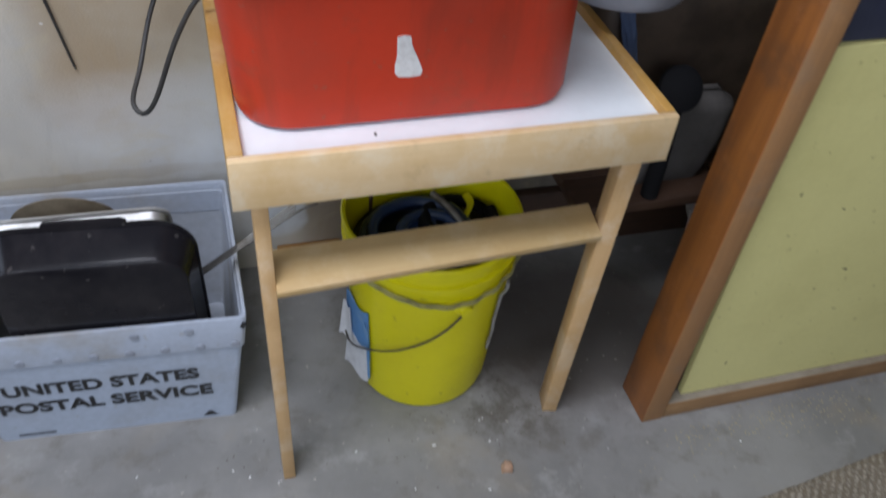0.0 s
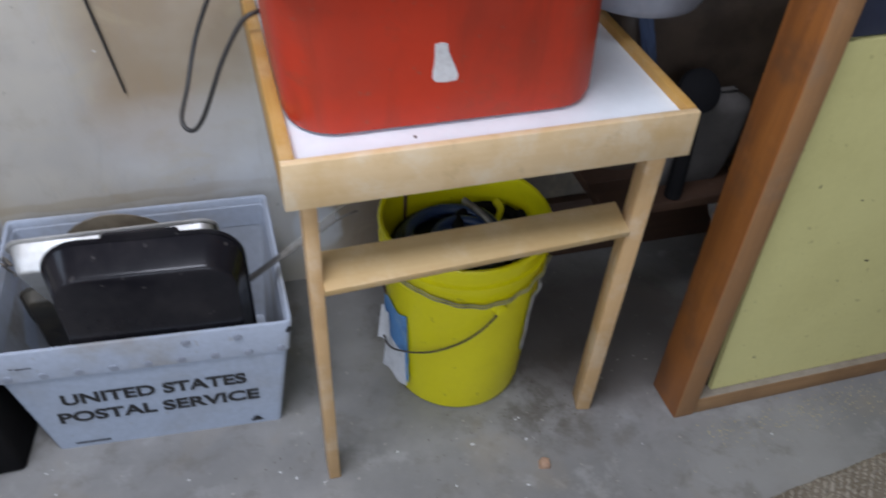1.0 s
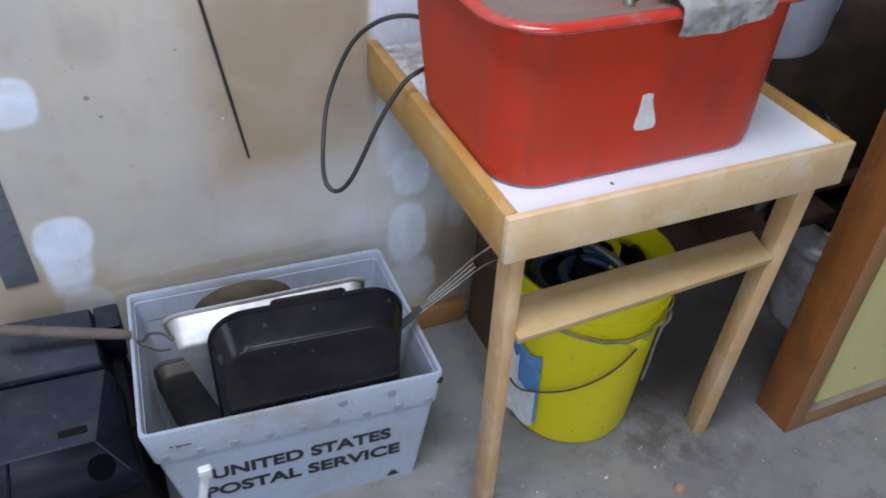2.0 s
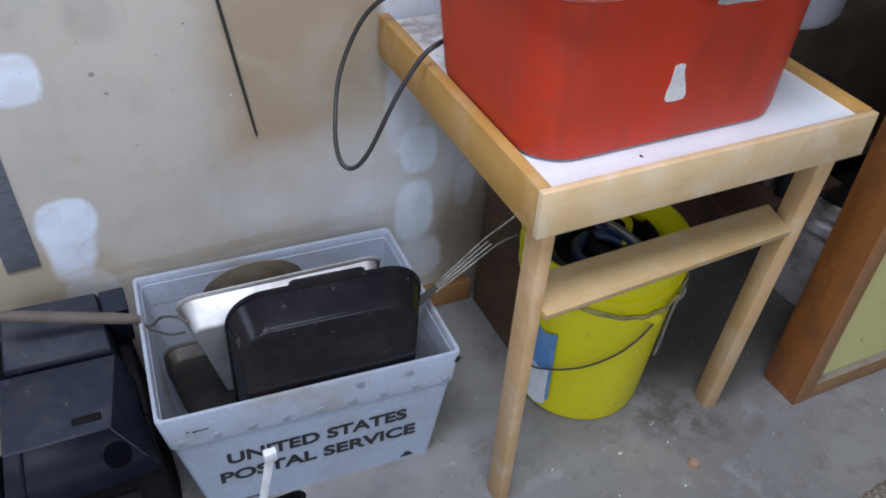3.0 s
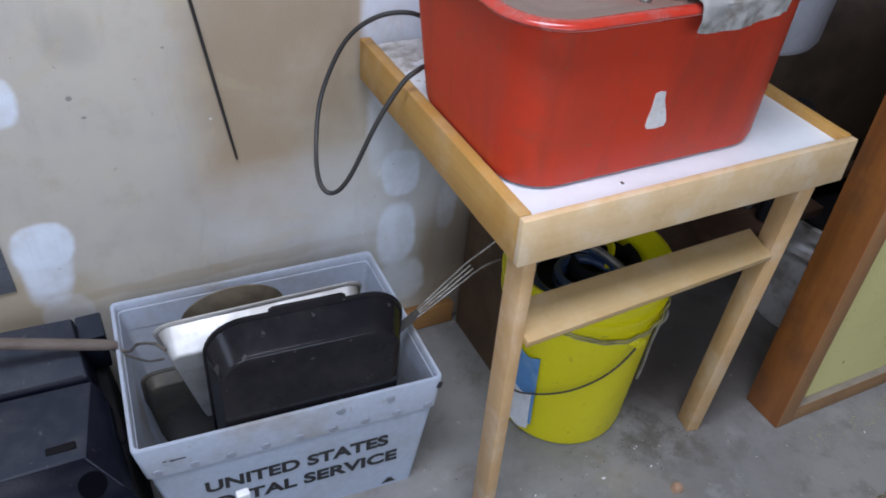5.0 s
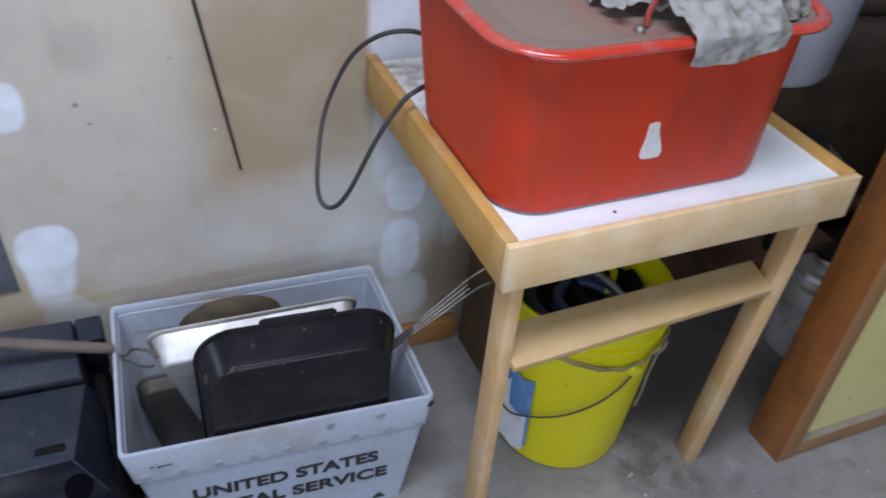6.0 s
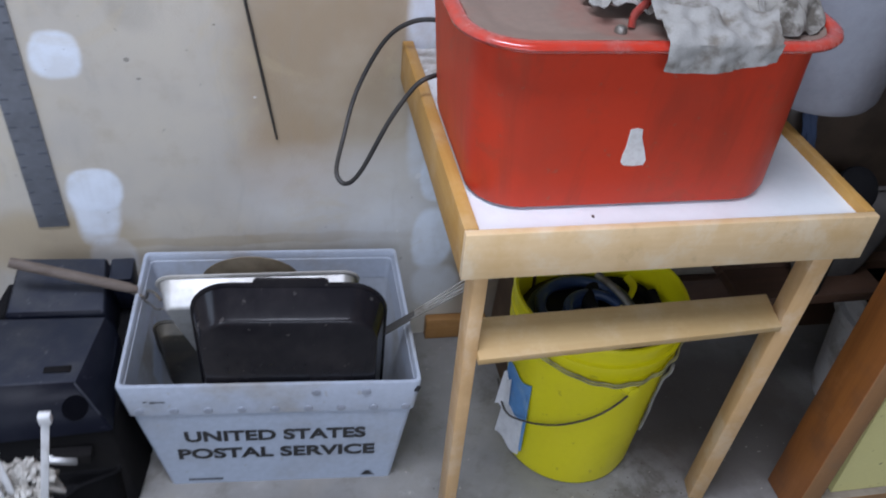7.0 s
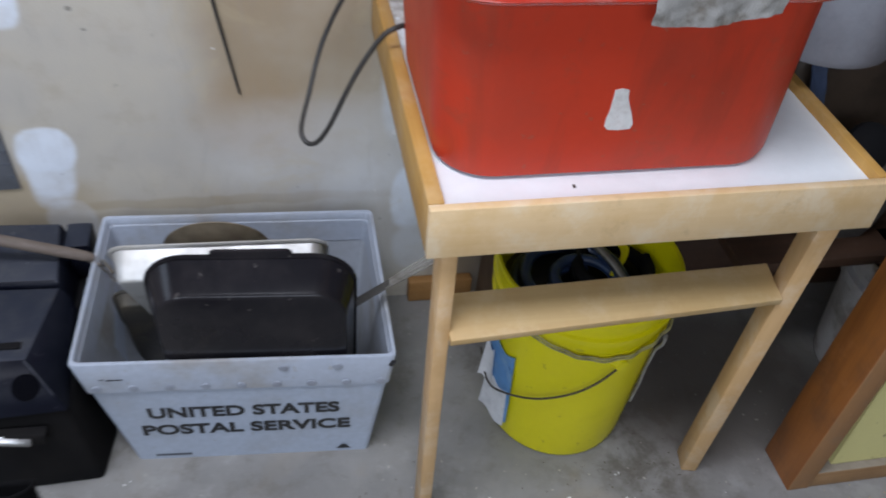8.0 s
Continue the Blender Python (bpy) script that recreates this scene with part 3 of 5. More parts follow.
def build_room():
    structure("floor", box(-3, 3, -1.6, 1.6, -0.12, 0), CONCRETE, "grey stained concrete garage floor")
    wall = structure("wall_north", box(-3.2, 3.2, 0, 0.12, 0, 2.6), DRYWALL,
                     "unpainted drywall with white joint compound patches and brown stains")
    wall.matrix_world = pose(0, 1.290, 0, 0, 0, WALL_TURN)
    # walls, ceiling and drive out of view, added to enclose the light
    structure("wall_west", box(-3.12, -3.0, -1.6, -0.4, 0, 2.6), ROOM_PAINT, "unseen plain garage wall")
    structure("wall_west_far", box(-3.12, -3.0, 0.6, 1.6, 0, 2.6), ROOM_PAINT, "unseen plain wall beyond the side fill's opening")
    structure("wall_west_low", box(-3.12, -3.0, -0.4, 0.6, 0, 1.2), ROOM_PAINT, "unseen plain wall under the side fill's opening")
    structure("wall_west_high", box(-3.12, -3.0, -0.4, 0.6, 2.0, 2.6), ROOM_PAINT, "unseen plain wall over the side fill's opening")
    structure("wall_east", box(3.0, 3.12, -1.6, 1.6, 0, 2.6), ROOM_PAINT, "unseen plain garage wall")
    structure("wall_south_side", box(-3, -2.6, -1.72, -1.6, 0, 2.6), ROOM_PAINT, "unseen plain wall beside the assumed door opening")
    structure("wall_south", box(0.8, 3, -1.72, -1.6, 0, 2.6), ROOM_PAINT, "unseen plain wall beside the assumed door opening")
    structure("wall_south_head", box(-2.6, 0.8, -1.72, -1.6, 2.25, 2.6), ROOM_PAINT, "unseen plain wall over the assumed door opening")
    structure("ceiling", joined(box(-3.12, -1.35, -1.72, 1.6, 2.6, 2.7), box(0.25, 3.12, -1.72, 1.6, 2.6, 2.7), box(-1.35, 0.25, -1.72, -0.1, 2.6, 2.7),
              box(-1.35, 0.25, 0.55, 1.6, 2.6, 2.7)), ROOM_PAINT, "unseen plain ceiling left open for the overhead fill")
    structure("ground", box(-60, 60, -60, -1.7, -0.3, -0.13), CONCRETE, "unseen concrete drive outside the assumed door")
    m = pose(0, 1.290, 0, 0, 0, WALL_TURN)
    structure("trim", moved(box(0.085, 0.215, -0.022, -0.001, 0.001, 0.055, 0.003), m), PLATE_WOOD,
              "short orange-brown wood strip along the wall's foot")
    structure("trim_far", moved(box(-1.6, -0.69, -0.022, -0.001, 0.001, 0.060, 0.003), m), PLATE_WOOD,
              "orange-brown wood strip along the wall's foot beyond the case")
    tagged(part("hardboard_sheet", hexa([(0.222, 1.085, 0.0), (0.229, 1.085, 0.0), (0.229, 1.262, 0.0), (0.222, 1.262, 0.0),
                (0.234, 1.095, 0.36), (0.241, 1.095, 0.36), (0.241, 1.264, 0.36), (0.234, 1.264, 0.36)], 0.001), HARDBOARD),
           "dark brown hardboard sheet on edge between bucket and wall", "board")
    tagged(part("plank", moved(hexa([(0.452, -0.05, 0.0), (1.5, -0.05, 0.0), (1.5, -0.028, 0.0), (0.452, -0.028, 0.0),
                   (0.452, -0.026, 0.135), (1.5, -0.026, 0.135), (1.5, -0.004, 0.135), (0.452, -0.004, 0.135)], 0.002), m), SHELF_WOOD),
           "dark brown plank leaning along the foot of the wall", "plank")
    mat = thing("doormat", (0.95, 0.35, 0), "coarse brown coir doormat lying on the concrete", "doormat")
    turn = Matrix.Translation((0.587, 0.537, 0)) @ Matrix.Rotation(radians(6.4), 4, "Z")
    rng = random.Random(3)
    nx, ny = 90, 50
    bm = bmesh.new()
    grid = [[bm.verts.new(turn @ Vector((-0.10 + 0.9 * i / nx, -0.5 * j / ny + (rng.random() - .5) * .003 * (j == 0),
             0.0055 + rng.random() * 0.002 if 0 < j < ny and 0 < i < nx else 0.001))) for j in range(ny + 1)] for i in range(nx + 1)]
    for i in range(nx):
        for j in range(ny):
            bm.faces.new((grid[i][j], grid[i + 1][j], grid[i + 1][j + 1], grid[i][j + 1]))
    part("backing", bm, COIR, mat, smooth=70)
    # rows of coarse pale knots standing out of the weave
    rings = ((0.55, 0.0), (1.0, 0.45), (0.7, 0.85))
    verts, faces = [], []
    for j in range(33):
        for i in range(52):
            if rng.random() < 0.22:
                continue
            x, y = -0.088 + 0.0172 * i + rng.uniform(-.003, .003) + 0.0086 * (j % 2), -0.010 - 0.0150 * j + rng.uniform(-.002, .002)
            a, w, l, h = rng.uniform(-.25, .25), rng.uniform(.0026, .0040), rng.uniform(.0050, .0075), rng.uniform(.0030, .0050)
            k, q, first = math.cos(a), math.sin(a), len(verts)
            for f, z in rings:
                for c, d in ((1, 0), (0.5, 0.87), (-0.5, 0.87), (-1, 0), (-0.5, -0.87), (0.5, -0.87)):
                    px, py = c * w * f, d * l * f
                    verts.append(turn @ Vector((x + px * k - py * q, y + px * q + py * k, 0.0055 + h * z)))
            for r in range(2):
                for c in range(6):
                    o, d = first + r * 6 + c, first + r * 6 + (c + 1) % 6
                    faces.append((o, d, d + 6, o + 6))
            faces.append(tuple(first + 12 + c for c in range(6)))
    mesh = bpy.data.meshes.new("knots")
    mesh.from_pydata([v - Vector((0.95, 0.35, 0)) for v in verts], [], faces)
    for f in mesh.polygons:
        f.use_smooth = True
    mesh.materials.append(KNOT)
    knots = new("knots", mesh)
    knots.parent = mat
    tagged(knots, "pale coir knots", kind="stuff")


build_room()


def slab(outline, y0, y1):
    """A flat board in an upright plane from its (x, z) outline."""
    return loft([[(x, y0, z) for x, z in outline], [(x, y1, z) for x, z in outline]])


def build_bench():
    bench = thing("workbench", (1.0, 0.8, 0), "bench side with dark-stained wooden post, pale yellow panel and foot rail", "workbench")
    post = part("post", hexa([(0.671, 0.750, 0), (0.713, 0.750, 0), (0.713, 0.835, 0), (0.671, 0.835, 0),
                              (0.711, 0.750, 1.6), (0.755, 0.750, 1.6), (0.755, 0.835, 1.6), (0.711, 0.835, 1.6)], 0.003), PINE_DARK, bench, "orange-brown stained wooden post with worn front")
    post.data.materials.append(PINE_WORN)
    for f in post.data.polygons:
        f.material_index = 1 if f.normal.y < -0.5 else 0
    rail = part("rail", box(0.7150, 2.2, 0.752, 0.815, 0.0, 0.042, 0.002), PINE_RAIL, bench, "worn brown wooden foot rail with dusty top")
    rail.data.materials.append(RAIL_DUST)
    for f in rail.data.polygons:
        f.material_index = 1 if f.normal.z > 0.8 else 0
    part("panel", slab([(0.747, 0.0435), (2.2, 0.0435), (2.2, 0.752), (0.744, 0.752), (0.740, 0.40)], 0.766, 0.778), PANEL_PAINT, bench, "pale yellow painted panel")
    for x, z, w, h, turn in ((0.806, 0.511, 0.002, 0.005, 15), (0.899, 0.469, 0.004, 0.002, 10), (0.971, 0.327, 0.007, 0.0028, 20), (0.928, 0.289, 0.002, 0.003, 0), (0.819, 0.12, 0.003, 0.004, 10)):
        m = Matrix.Translation((x - 0.004, 0.7656, z - 0.003)) @ Matrix.Rotation(radians(turn), 4, "Y")
        part("scuff_mark", moved(hexa([(-w, 0, -h * 0.4), (w * 0.6, 0, -h), (w, 0, -h * 0.2), (w * 0.5, 0, h), (-w, -0.0004, 0), (w * 0.5, -0.0004, -h * 0.6), (w * 0.8, -0.0004, 0), (w * 0.3, -0.0004, h * 0.6)]), m), SCUFF, bench, "", 0)
    # added black backing: the shade in the gap beside the panel
    part("inner_frame", box(0.727, 0.82, 0.7785, 0.802, 0.0425, 0.750), MATTE_BLACK, bench, "black backing that gives the gap beside the panel its shade")
    part("upper_panel", box(0.750, 2.2, 0.771, 0.789, 0.755, 1.1, 0.002), NAVY, bench, "dark navy board")
    part("shelf", box(0.556, 2.198, 1.0305, 1.200, 0.342, 0.362, 0.002), SHELF_WOOD, bench, "dark reddish-brown shelf board")
    part("shelf", box(0.556, 0.835, 0.948, 1.030, 0.342, 0.362, 0.002), SHELF_WOOD, bench, "dark reddish-brown shelf board")
    part("side_board", box(2.2, 2.22, 0.750, 1.15, 0, 1.1), PINE_RAIL, bench)


build_bench()


# ---------------------------------------------------------------- the stand and the red tub
def build_table():
    t = thing("table", (0.27, 1.0, 0), "home-made pine stand with a white laminate tray top", "table")

    def zt(x, y):
        return 0.6805 + 0.0040 * x + 0.005 * (y - 0.75)

    def board(x0, x1, y0, y1, lo, hi, b=0.0016):
        return hexa([(x0, y0, zt(x0, y0) + lo), (x1, y0, zt(x1, y0) + lo), (x1, y1, zt(x1, y1) + lo), (x0, y1, zt(x0, y1) + lo),
                     (x0, y0, zt(x0, y0) + hi), (x1, y0, zt(x1, y0) + hi), (x1, y1, zt(x1, y1) + hi), (x0, y1, zt(x0, y1) + hi)], b)

    part("front_board", board(0.0, 0.541, 0.7505, 0.7620, -0.068, 0.0), PINE_X, t)
    part("side_board", board(0.0, 0.018, 0.7625, wall_y(0.0) - 0.020, -0.068, 0.001), PINE_Y, t)
    part("side_board", board(0.528, 0.541, 0.7625, wall_y(0.54) - 0.003, -0.068, 0.001), PINE_Y, t)
    part("back_board", board(0.0185, 0.5275, 1.234, 1.253, -0.068, -0.027), PINE_X, t)
    part("tray", board(0.0185, 0.5275, 0.7625, 1.266, -0.026, -0.012, 0.0), LAMINATE, t, "white laminate tray bottom")
    part("leg", prism((0.038, 0.799, 0.0), (0.030, 0.785, 0.654), 0.019, 0.040, 0.002), PINE_Z, t)
    part("leg", prism((0.5175, 0.831, 0.0), (0.514, 0.790, 0.656), 0.026, 0.040, 0.002, -13), PINE_Z, t)
    part("shelf", hexa([(0.041, 0.759, 0.454), (0.5, 0.782, 0.453), (0.5, 0.840, 0.465), (0.041, 0.828, 0.466),
                        (0.041, 0.757, 0.466), (0.5, 0.780, 0.465), (0.5, 0.838, 0.478), (0.041, 0.826, 0.478)], 0.0015), PINE_SHELF, t)
    part("dirt_fleck", box(0.1685, 0.1715, 0.7895, 0.7945, zt(0.17, 0.79) - 0.0118, zt(0.17, 0.79) - 0.0108), RUSTY_WIRE, t, "dark fleck of dirt")


build_table()


def build_tub():
    tub = thing("parts_tub", (0.22, 0.96, 0.67), "glossy red enamelled tub with a dusty lid on the stand", "tub")

    def ring(x0, x1, y0, y1, r, z):
        return [(x, y, z) for x, y in rounded(x0, x1, y0, y1, r, 10)]

    zb = 0.6755
    rings = [ring(0.027, 0.418, 0.815, 1.098, 0.058, zb), ring(0.0205, 0.4245, 0.806, 1.104, 0.063, zb + 0.003),
             ring(0.017, 0.428, 0.803, 1.107, 0.065, zb + 0.014)]
    for k in range(1, 9):
        f = k / 8
        rings.append(ring(0.017 - 0.017 * f, 0.428 - 0.018 * f, 0.803 - 0.024 * f, 1.107 + 0.03 * f, 0.065, zb + 0.014 + 0.216 * f))
    part("body", loft(rings, True, False), RED, tub)
    # rolled rim
    rim = []
    for a in range(0, 361, 30):
        o, h = 0.0098 * math.cos(radians(a)), 0.0072 * math.sin(radians(a))
        rim.append(ring(-0.0137 - o, 0.4227 + o, 0.7663 - o, 1.1497 + o, 0.070 + o, 0.907 + h * 0.85))
    part("rim", loft(rim, False, False), RED_GLOSS, tub, "shiny red rolled rim")
    lid = [ring(-0.008, 0.417, 0.772, 1.144, 0.066, 0.908), ring(0.012, 0.397, 0.792, 1.124, 0.055, 0.9075),
           ring(0.022, 0.387, 0.802, 1.114, 0.05, 0.903), ring(0.032, 0.377, 0.812, 1.104, 0.045, 0.903)]
    part("lid", loft(lid, False, True), DUSTY, tub, "dusty grey-brown lid")
    # thin grey-violet line round the tub's foot
    part("base_strip", loft([ring(0.026, 0.419, 0.816, 1.098, 0.056, 0.6742), ring(0.022, 0.423, 0.810, 1.102, 0.060, 0.6760), ring(0.026, 0.419, 0.820, 1.098, 0.056, 0.6775)], True, True),
         GREY_VIOLET, tub, "thin grey-violet strip under the tub")
    # the lifting lug on the lid
    lug = tube(spline([(0.176, 0.822, 0.904), (0.180, 0.828, 0.917), (0.205, 0.845, 0.926), (0.232, 0.868, 0.918), (0.236, 0.872, 0.904)], 5), 0.009, 8, True, 0.4)
    part("lug", lug, RED_GLOSS, tub, "red lifting lug")
    part("bolt", turned(0.160, 0.812, [(0.007, 0.903), (0.007, 0.907), (0.005, 0.910), (0.0, 0.911)], 12), STEEL, tub, "steel bolt")
    # torn sticker on the front
    def face_y(z):
        return 0.803 - 0.024 * (z - zb - 0.014) / 0.216 - 0.0012
    pts = [(0.190, 0.797), (0.198, 0.799), (0.205, 0.797), (0.207, 0.786), (0.2115, 0.776), (0.216, 0.766), (0.2215, 0.752), (0.220, 0.745),
           (0.207, 0.7435), (0.194, 0.745), (0.190, 0.750), (0.1895, 0.760), (0.191, 0.772), (0.1905, 0.785)]
    pts = [(x, z - 0.003) for x, z in pts]
    part("sticker", loft([[(x, face_y(z), z) for x, z in pts], [(x, face_y(z) + 0.0010, z) for x, z in pts]]), STICKER, tub, "torn white paper sticker", 0)
    tub.location += Vector((0.002, 0.004, -0.0035))


build_tub()


def build_twig():
    twig = thing("twig", (0.06, 1.21, 0.665), "thin dark twig lying on the white tray", "twig")
    part("stem", tube(spline([(0.030, 1.222, 0.6655), (0.050, 1.214, 0.667), (0.075, 1.203, 0.6665), (0.10, 1.190, 0.667)], 4), 0.0013, 6), RUSTY_WIRE, twig)


build_twig()


def build_crust():
    """Crumbled plaster lying on the tray by the wall: an uneven crust, thinning out to nothing."""
    x0, x1, y0, y1, nx, ny = 0.0195, 0.135, 1.085, 1.262, 30, 44
    bm = bmesh.new()

    def top(i, j):
        x, y = x0 + (x1 - x0) * i / nx, y0 + (y1 - y0) * j / ny
        q = Vector((x, y, 0))
        h = 0.55 * noise.noise(q * 38) + 0.35 * noise.noise(q * 90) + 0.75 * (j / ny - 0.35)
        floor_z = 0.6805 + 0.0040 * x + 0.005 * (y - 0.75) - 0.0122
        return (x, y, floor_z + max(0.0, min(1.0, h)) * 0.0055 - (0.001 if h < 0 else 0.0))

    g = [[bm.verts.new(top(i, j)) for j in range(ny + 1)] for i in range(nx + 1)]
    for i in range(nx):
        for j in range(ny):
            bm.faces.new((g[i][j], g[i + 1][j], g[i + 1][j + 1], g[i][j + 1]))
    ob = part("plaster_crumbs", bm, PLASTER, None, "crumbled white plaster lying on the tray by the wall", 25)
    tagged(ob, category="plaster", kind="stuff")


build_crust()


def cloth_sheet(cols, rows, shape):
    """A sheet from shape(u, v), with a little thickness."""
    bm = bmesh.new()
    g = [[bm.verts.new(shape(i / cols, j / rows)) for j in range(rows + 1)] for i in range(cols + 1)]
    for i in range(cols):
        for j in range(rows):
            bm.faces.new((g[i][j], g[i + 1][j], g[i + 1][j + 1], g[i][j + 1]))
    bmesh.ops.recalc_face_normals(bm, faces=bm.faces)
    bm.normal_update()
    back = {v: bm.verts.new(v.co - v.normal * 0.0014) for row in g for v in row}
    for i in range(cols):
        for j in range(rows):
            bm.faces.new([back[v] for v in (g[i][j + 1], g[i + 1][j + 1], g[i + 1][j], g[i][j])])
    rim = [g[i][0] for i in range(cols)] + [g[cols][j] for j in range(rows)] + [g[i][rows] for i in range(cols, 0, -1)] + [g[0][j] for j in range(rows, 0, -1)]
    for a, b in zip(rim, rim[1:] + rim[:1]):
        bm.faces.new((a, b, back[b], back[a]))
    return bm


def build_rag():
    rag = thing("rag", (0.30, 0.83, 0.905), "crumpled dirty grey rag draped over the tub's rim", "rag")

    def n3(x, y, z):
        return noise.noise(Vector((x, y, z)))

    def drape(u, v):
        # v runs from the hanging hem over the rim onto the lid
        s = v * 0.165
        x = 0.188 + 0.134 * u + 0.020 * (v - 0.3) * (u - 0.2)
        hem = 0.031 + 0.003 * math.sin(5 * u) - 0.016 * max(0, u - 0.6)
        if s < hem:
            y, z = 0.7505 - 0.0015 * math.sin(17 * u), 0.918 - (hem - s)
        else:
            k = s - hem
            y, z = 0.7505 + k * 0.93, 0.919 + 0.006 * min(1, k / 0.02)
            z += 0.022 * min(1, k / 0.05) * (0.55 + 0.9 * n3(x * 28, y * 28, 1.5))
        fold = (0.0024 if s < hem else 0.0080) * n3(x * 55, s * 40, 4.2) + (0.0008 if s < hem else 0.0018) * n3(x * 110, s * 90, 7.7)
        edge = 0.003 * n3(s * 60, 2.0, 1.0)
        return (x + edge, y - abs(fold) * (s < hem) * 1.6, max(z + fold * (s >= hem), 0.9215 if s >= hem + 0.004 and y < 0.79 else 0))

    part("drape", cloth_sheet(44, 46, drape), CLOTH, rag, "", 60)

    def heap(u, v):
        a, r = 2 * math.pi * u, 0.012 + 0.062 * v
        x, y = 0.348 + r * 0.95 * math.cos(a), 0.852 + r * 0.9 * math.sin(a)
        z = 0.912 + 0.050 * (1 - v) ** 0.6 * (0.7 + 0.8 * n3(x * 30, y * 30, 9.1)) + 0.011 * n3(x * 60, y * 60, 3.3)
        return (x + 0.012 * n3(y * 50, u * 5, 2), y + 0.010 * n3(x * 50, v * 6, 5), max(z, 0.9085))

    # stains and the folds' shaded hollow share the crumple's dark colour
    part("crumple", cloth_sheet(54, 22, heap), STAINED_HOLLOW_CLOTH, rag, "", 60)

    def tail(u, v):
        x, y = 0.140 + 0.080 * u, 0.822 + 0.085 * v + 0.02 * math.sin(4 * u)
        z = 0.913 + 0.030 * (0.5 + n3(x * 32, y * 32, 14.2)) * math.sin(math.pi * min(1, 0.25 + v)) + 0.008 * n3(x * 90, y * 90, 6)
        return (x + 0.012 * n3(v * 6, 3, 8), y + 0.012 * n3(u * 6, 5, 2), max(z, 0.9085))

    part("fold", cloth_sheet(30, 24, tail), CLOTH, rag, "", 60)
    rag.location += Vector((0.002, 0.004, -0.0035))


build_rag()


def build_cord():
    cord = thing("power_cord", (0.0, 1.12, 0.68), "black rubber power cord looping off the stand beside the tub", "cord")
    run = spline([(0.09, 1.175, 0.735), (0.045, 1.19, 0.752), (0.0, 1.215, 0.738), (-0.036, 1.245, 0.690), (-0.076, 1.240, 0.610), (-0.102, 1.195, 0.545),
                  (-0.117, 1.135, 0.522), (-0.104, 1.115, 0.512), (-0.082, 1.100, 0.545), (-0.044, 1.086, 0.640), (-0.012, 1.076, 0.700),
                  (0.012, 1.078, 0.716), (0.05, 1.12, 0.700), (0.12, 1.19, 0.668)], 10)
    part("cable", tube(run, 0.0037, 10), BLACK_RUBBER, cord)


build_cord()


def build_wall_things():
    rod = thing("rod", (-0.21, 1.28, 0.49), "thin black rod hanging against the drywall", "rod")
    a, b = Vector((-0.2075, wall_y(-0.21) - 0.006, 0.493)), Vector((-0.2475, wall_y(-0.25) - 0.006, 0.748))
    part("shaft", tube([a + (b - a) * k for k in (0, 0.02, 0.5, 1.0, 1.8, 2.3)], lambda f: 0.0013 + 0.0013 * min(1, f * 2.5), 8), BLACK_RUBBER, rod)
    rule = thing("steel_rule", (-0.60, 1.3, 0.34), "grey steel rule with dark tick marks hanging on the drywall", "ruler")
    m = Matrix.Translation((-0.604, wall_y(-0.6) - 0.0045, 0.319)) @ Matrix.Rotation(radians(WALL_TURN), 4, "Z") @ Matrix.Rotation(radians(-1.9), 4, "Y")
    part("blade", moved(box(-0.0255, 0.0255, 0, 0.003, 0, 0.90, 0.0006), m), RULE, rule)
    for k in range(1, 35):
        z = 0.0254 * k
        for side in (-1, 1):
            long = 0.009 if k % 2 else 0.013
            x0, x1 = sorted((side * 0.0235, side * (0.0235 - long)))
            if z < 0.5:
                part("tick", moved(box(x0, x1, -0.0006, 0.0002, z - 0.0017, z + 0.0017), m), TICK, rule, "", 0)


build_wall_things()


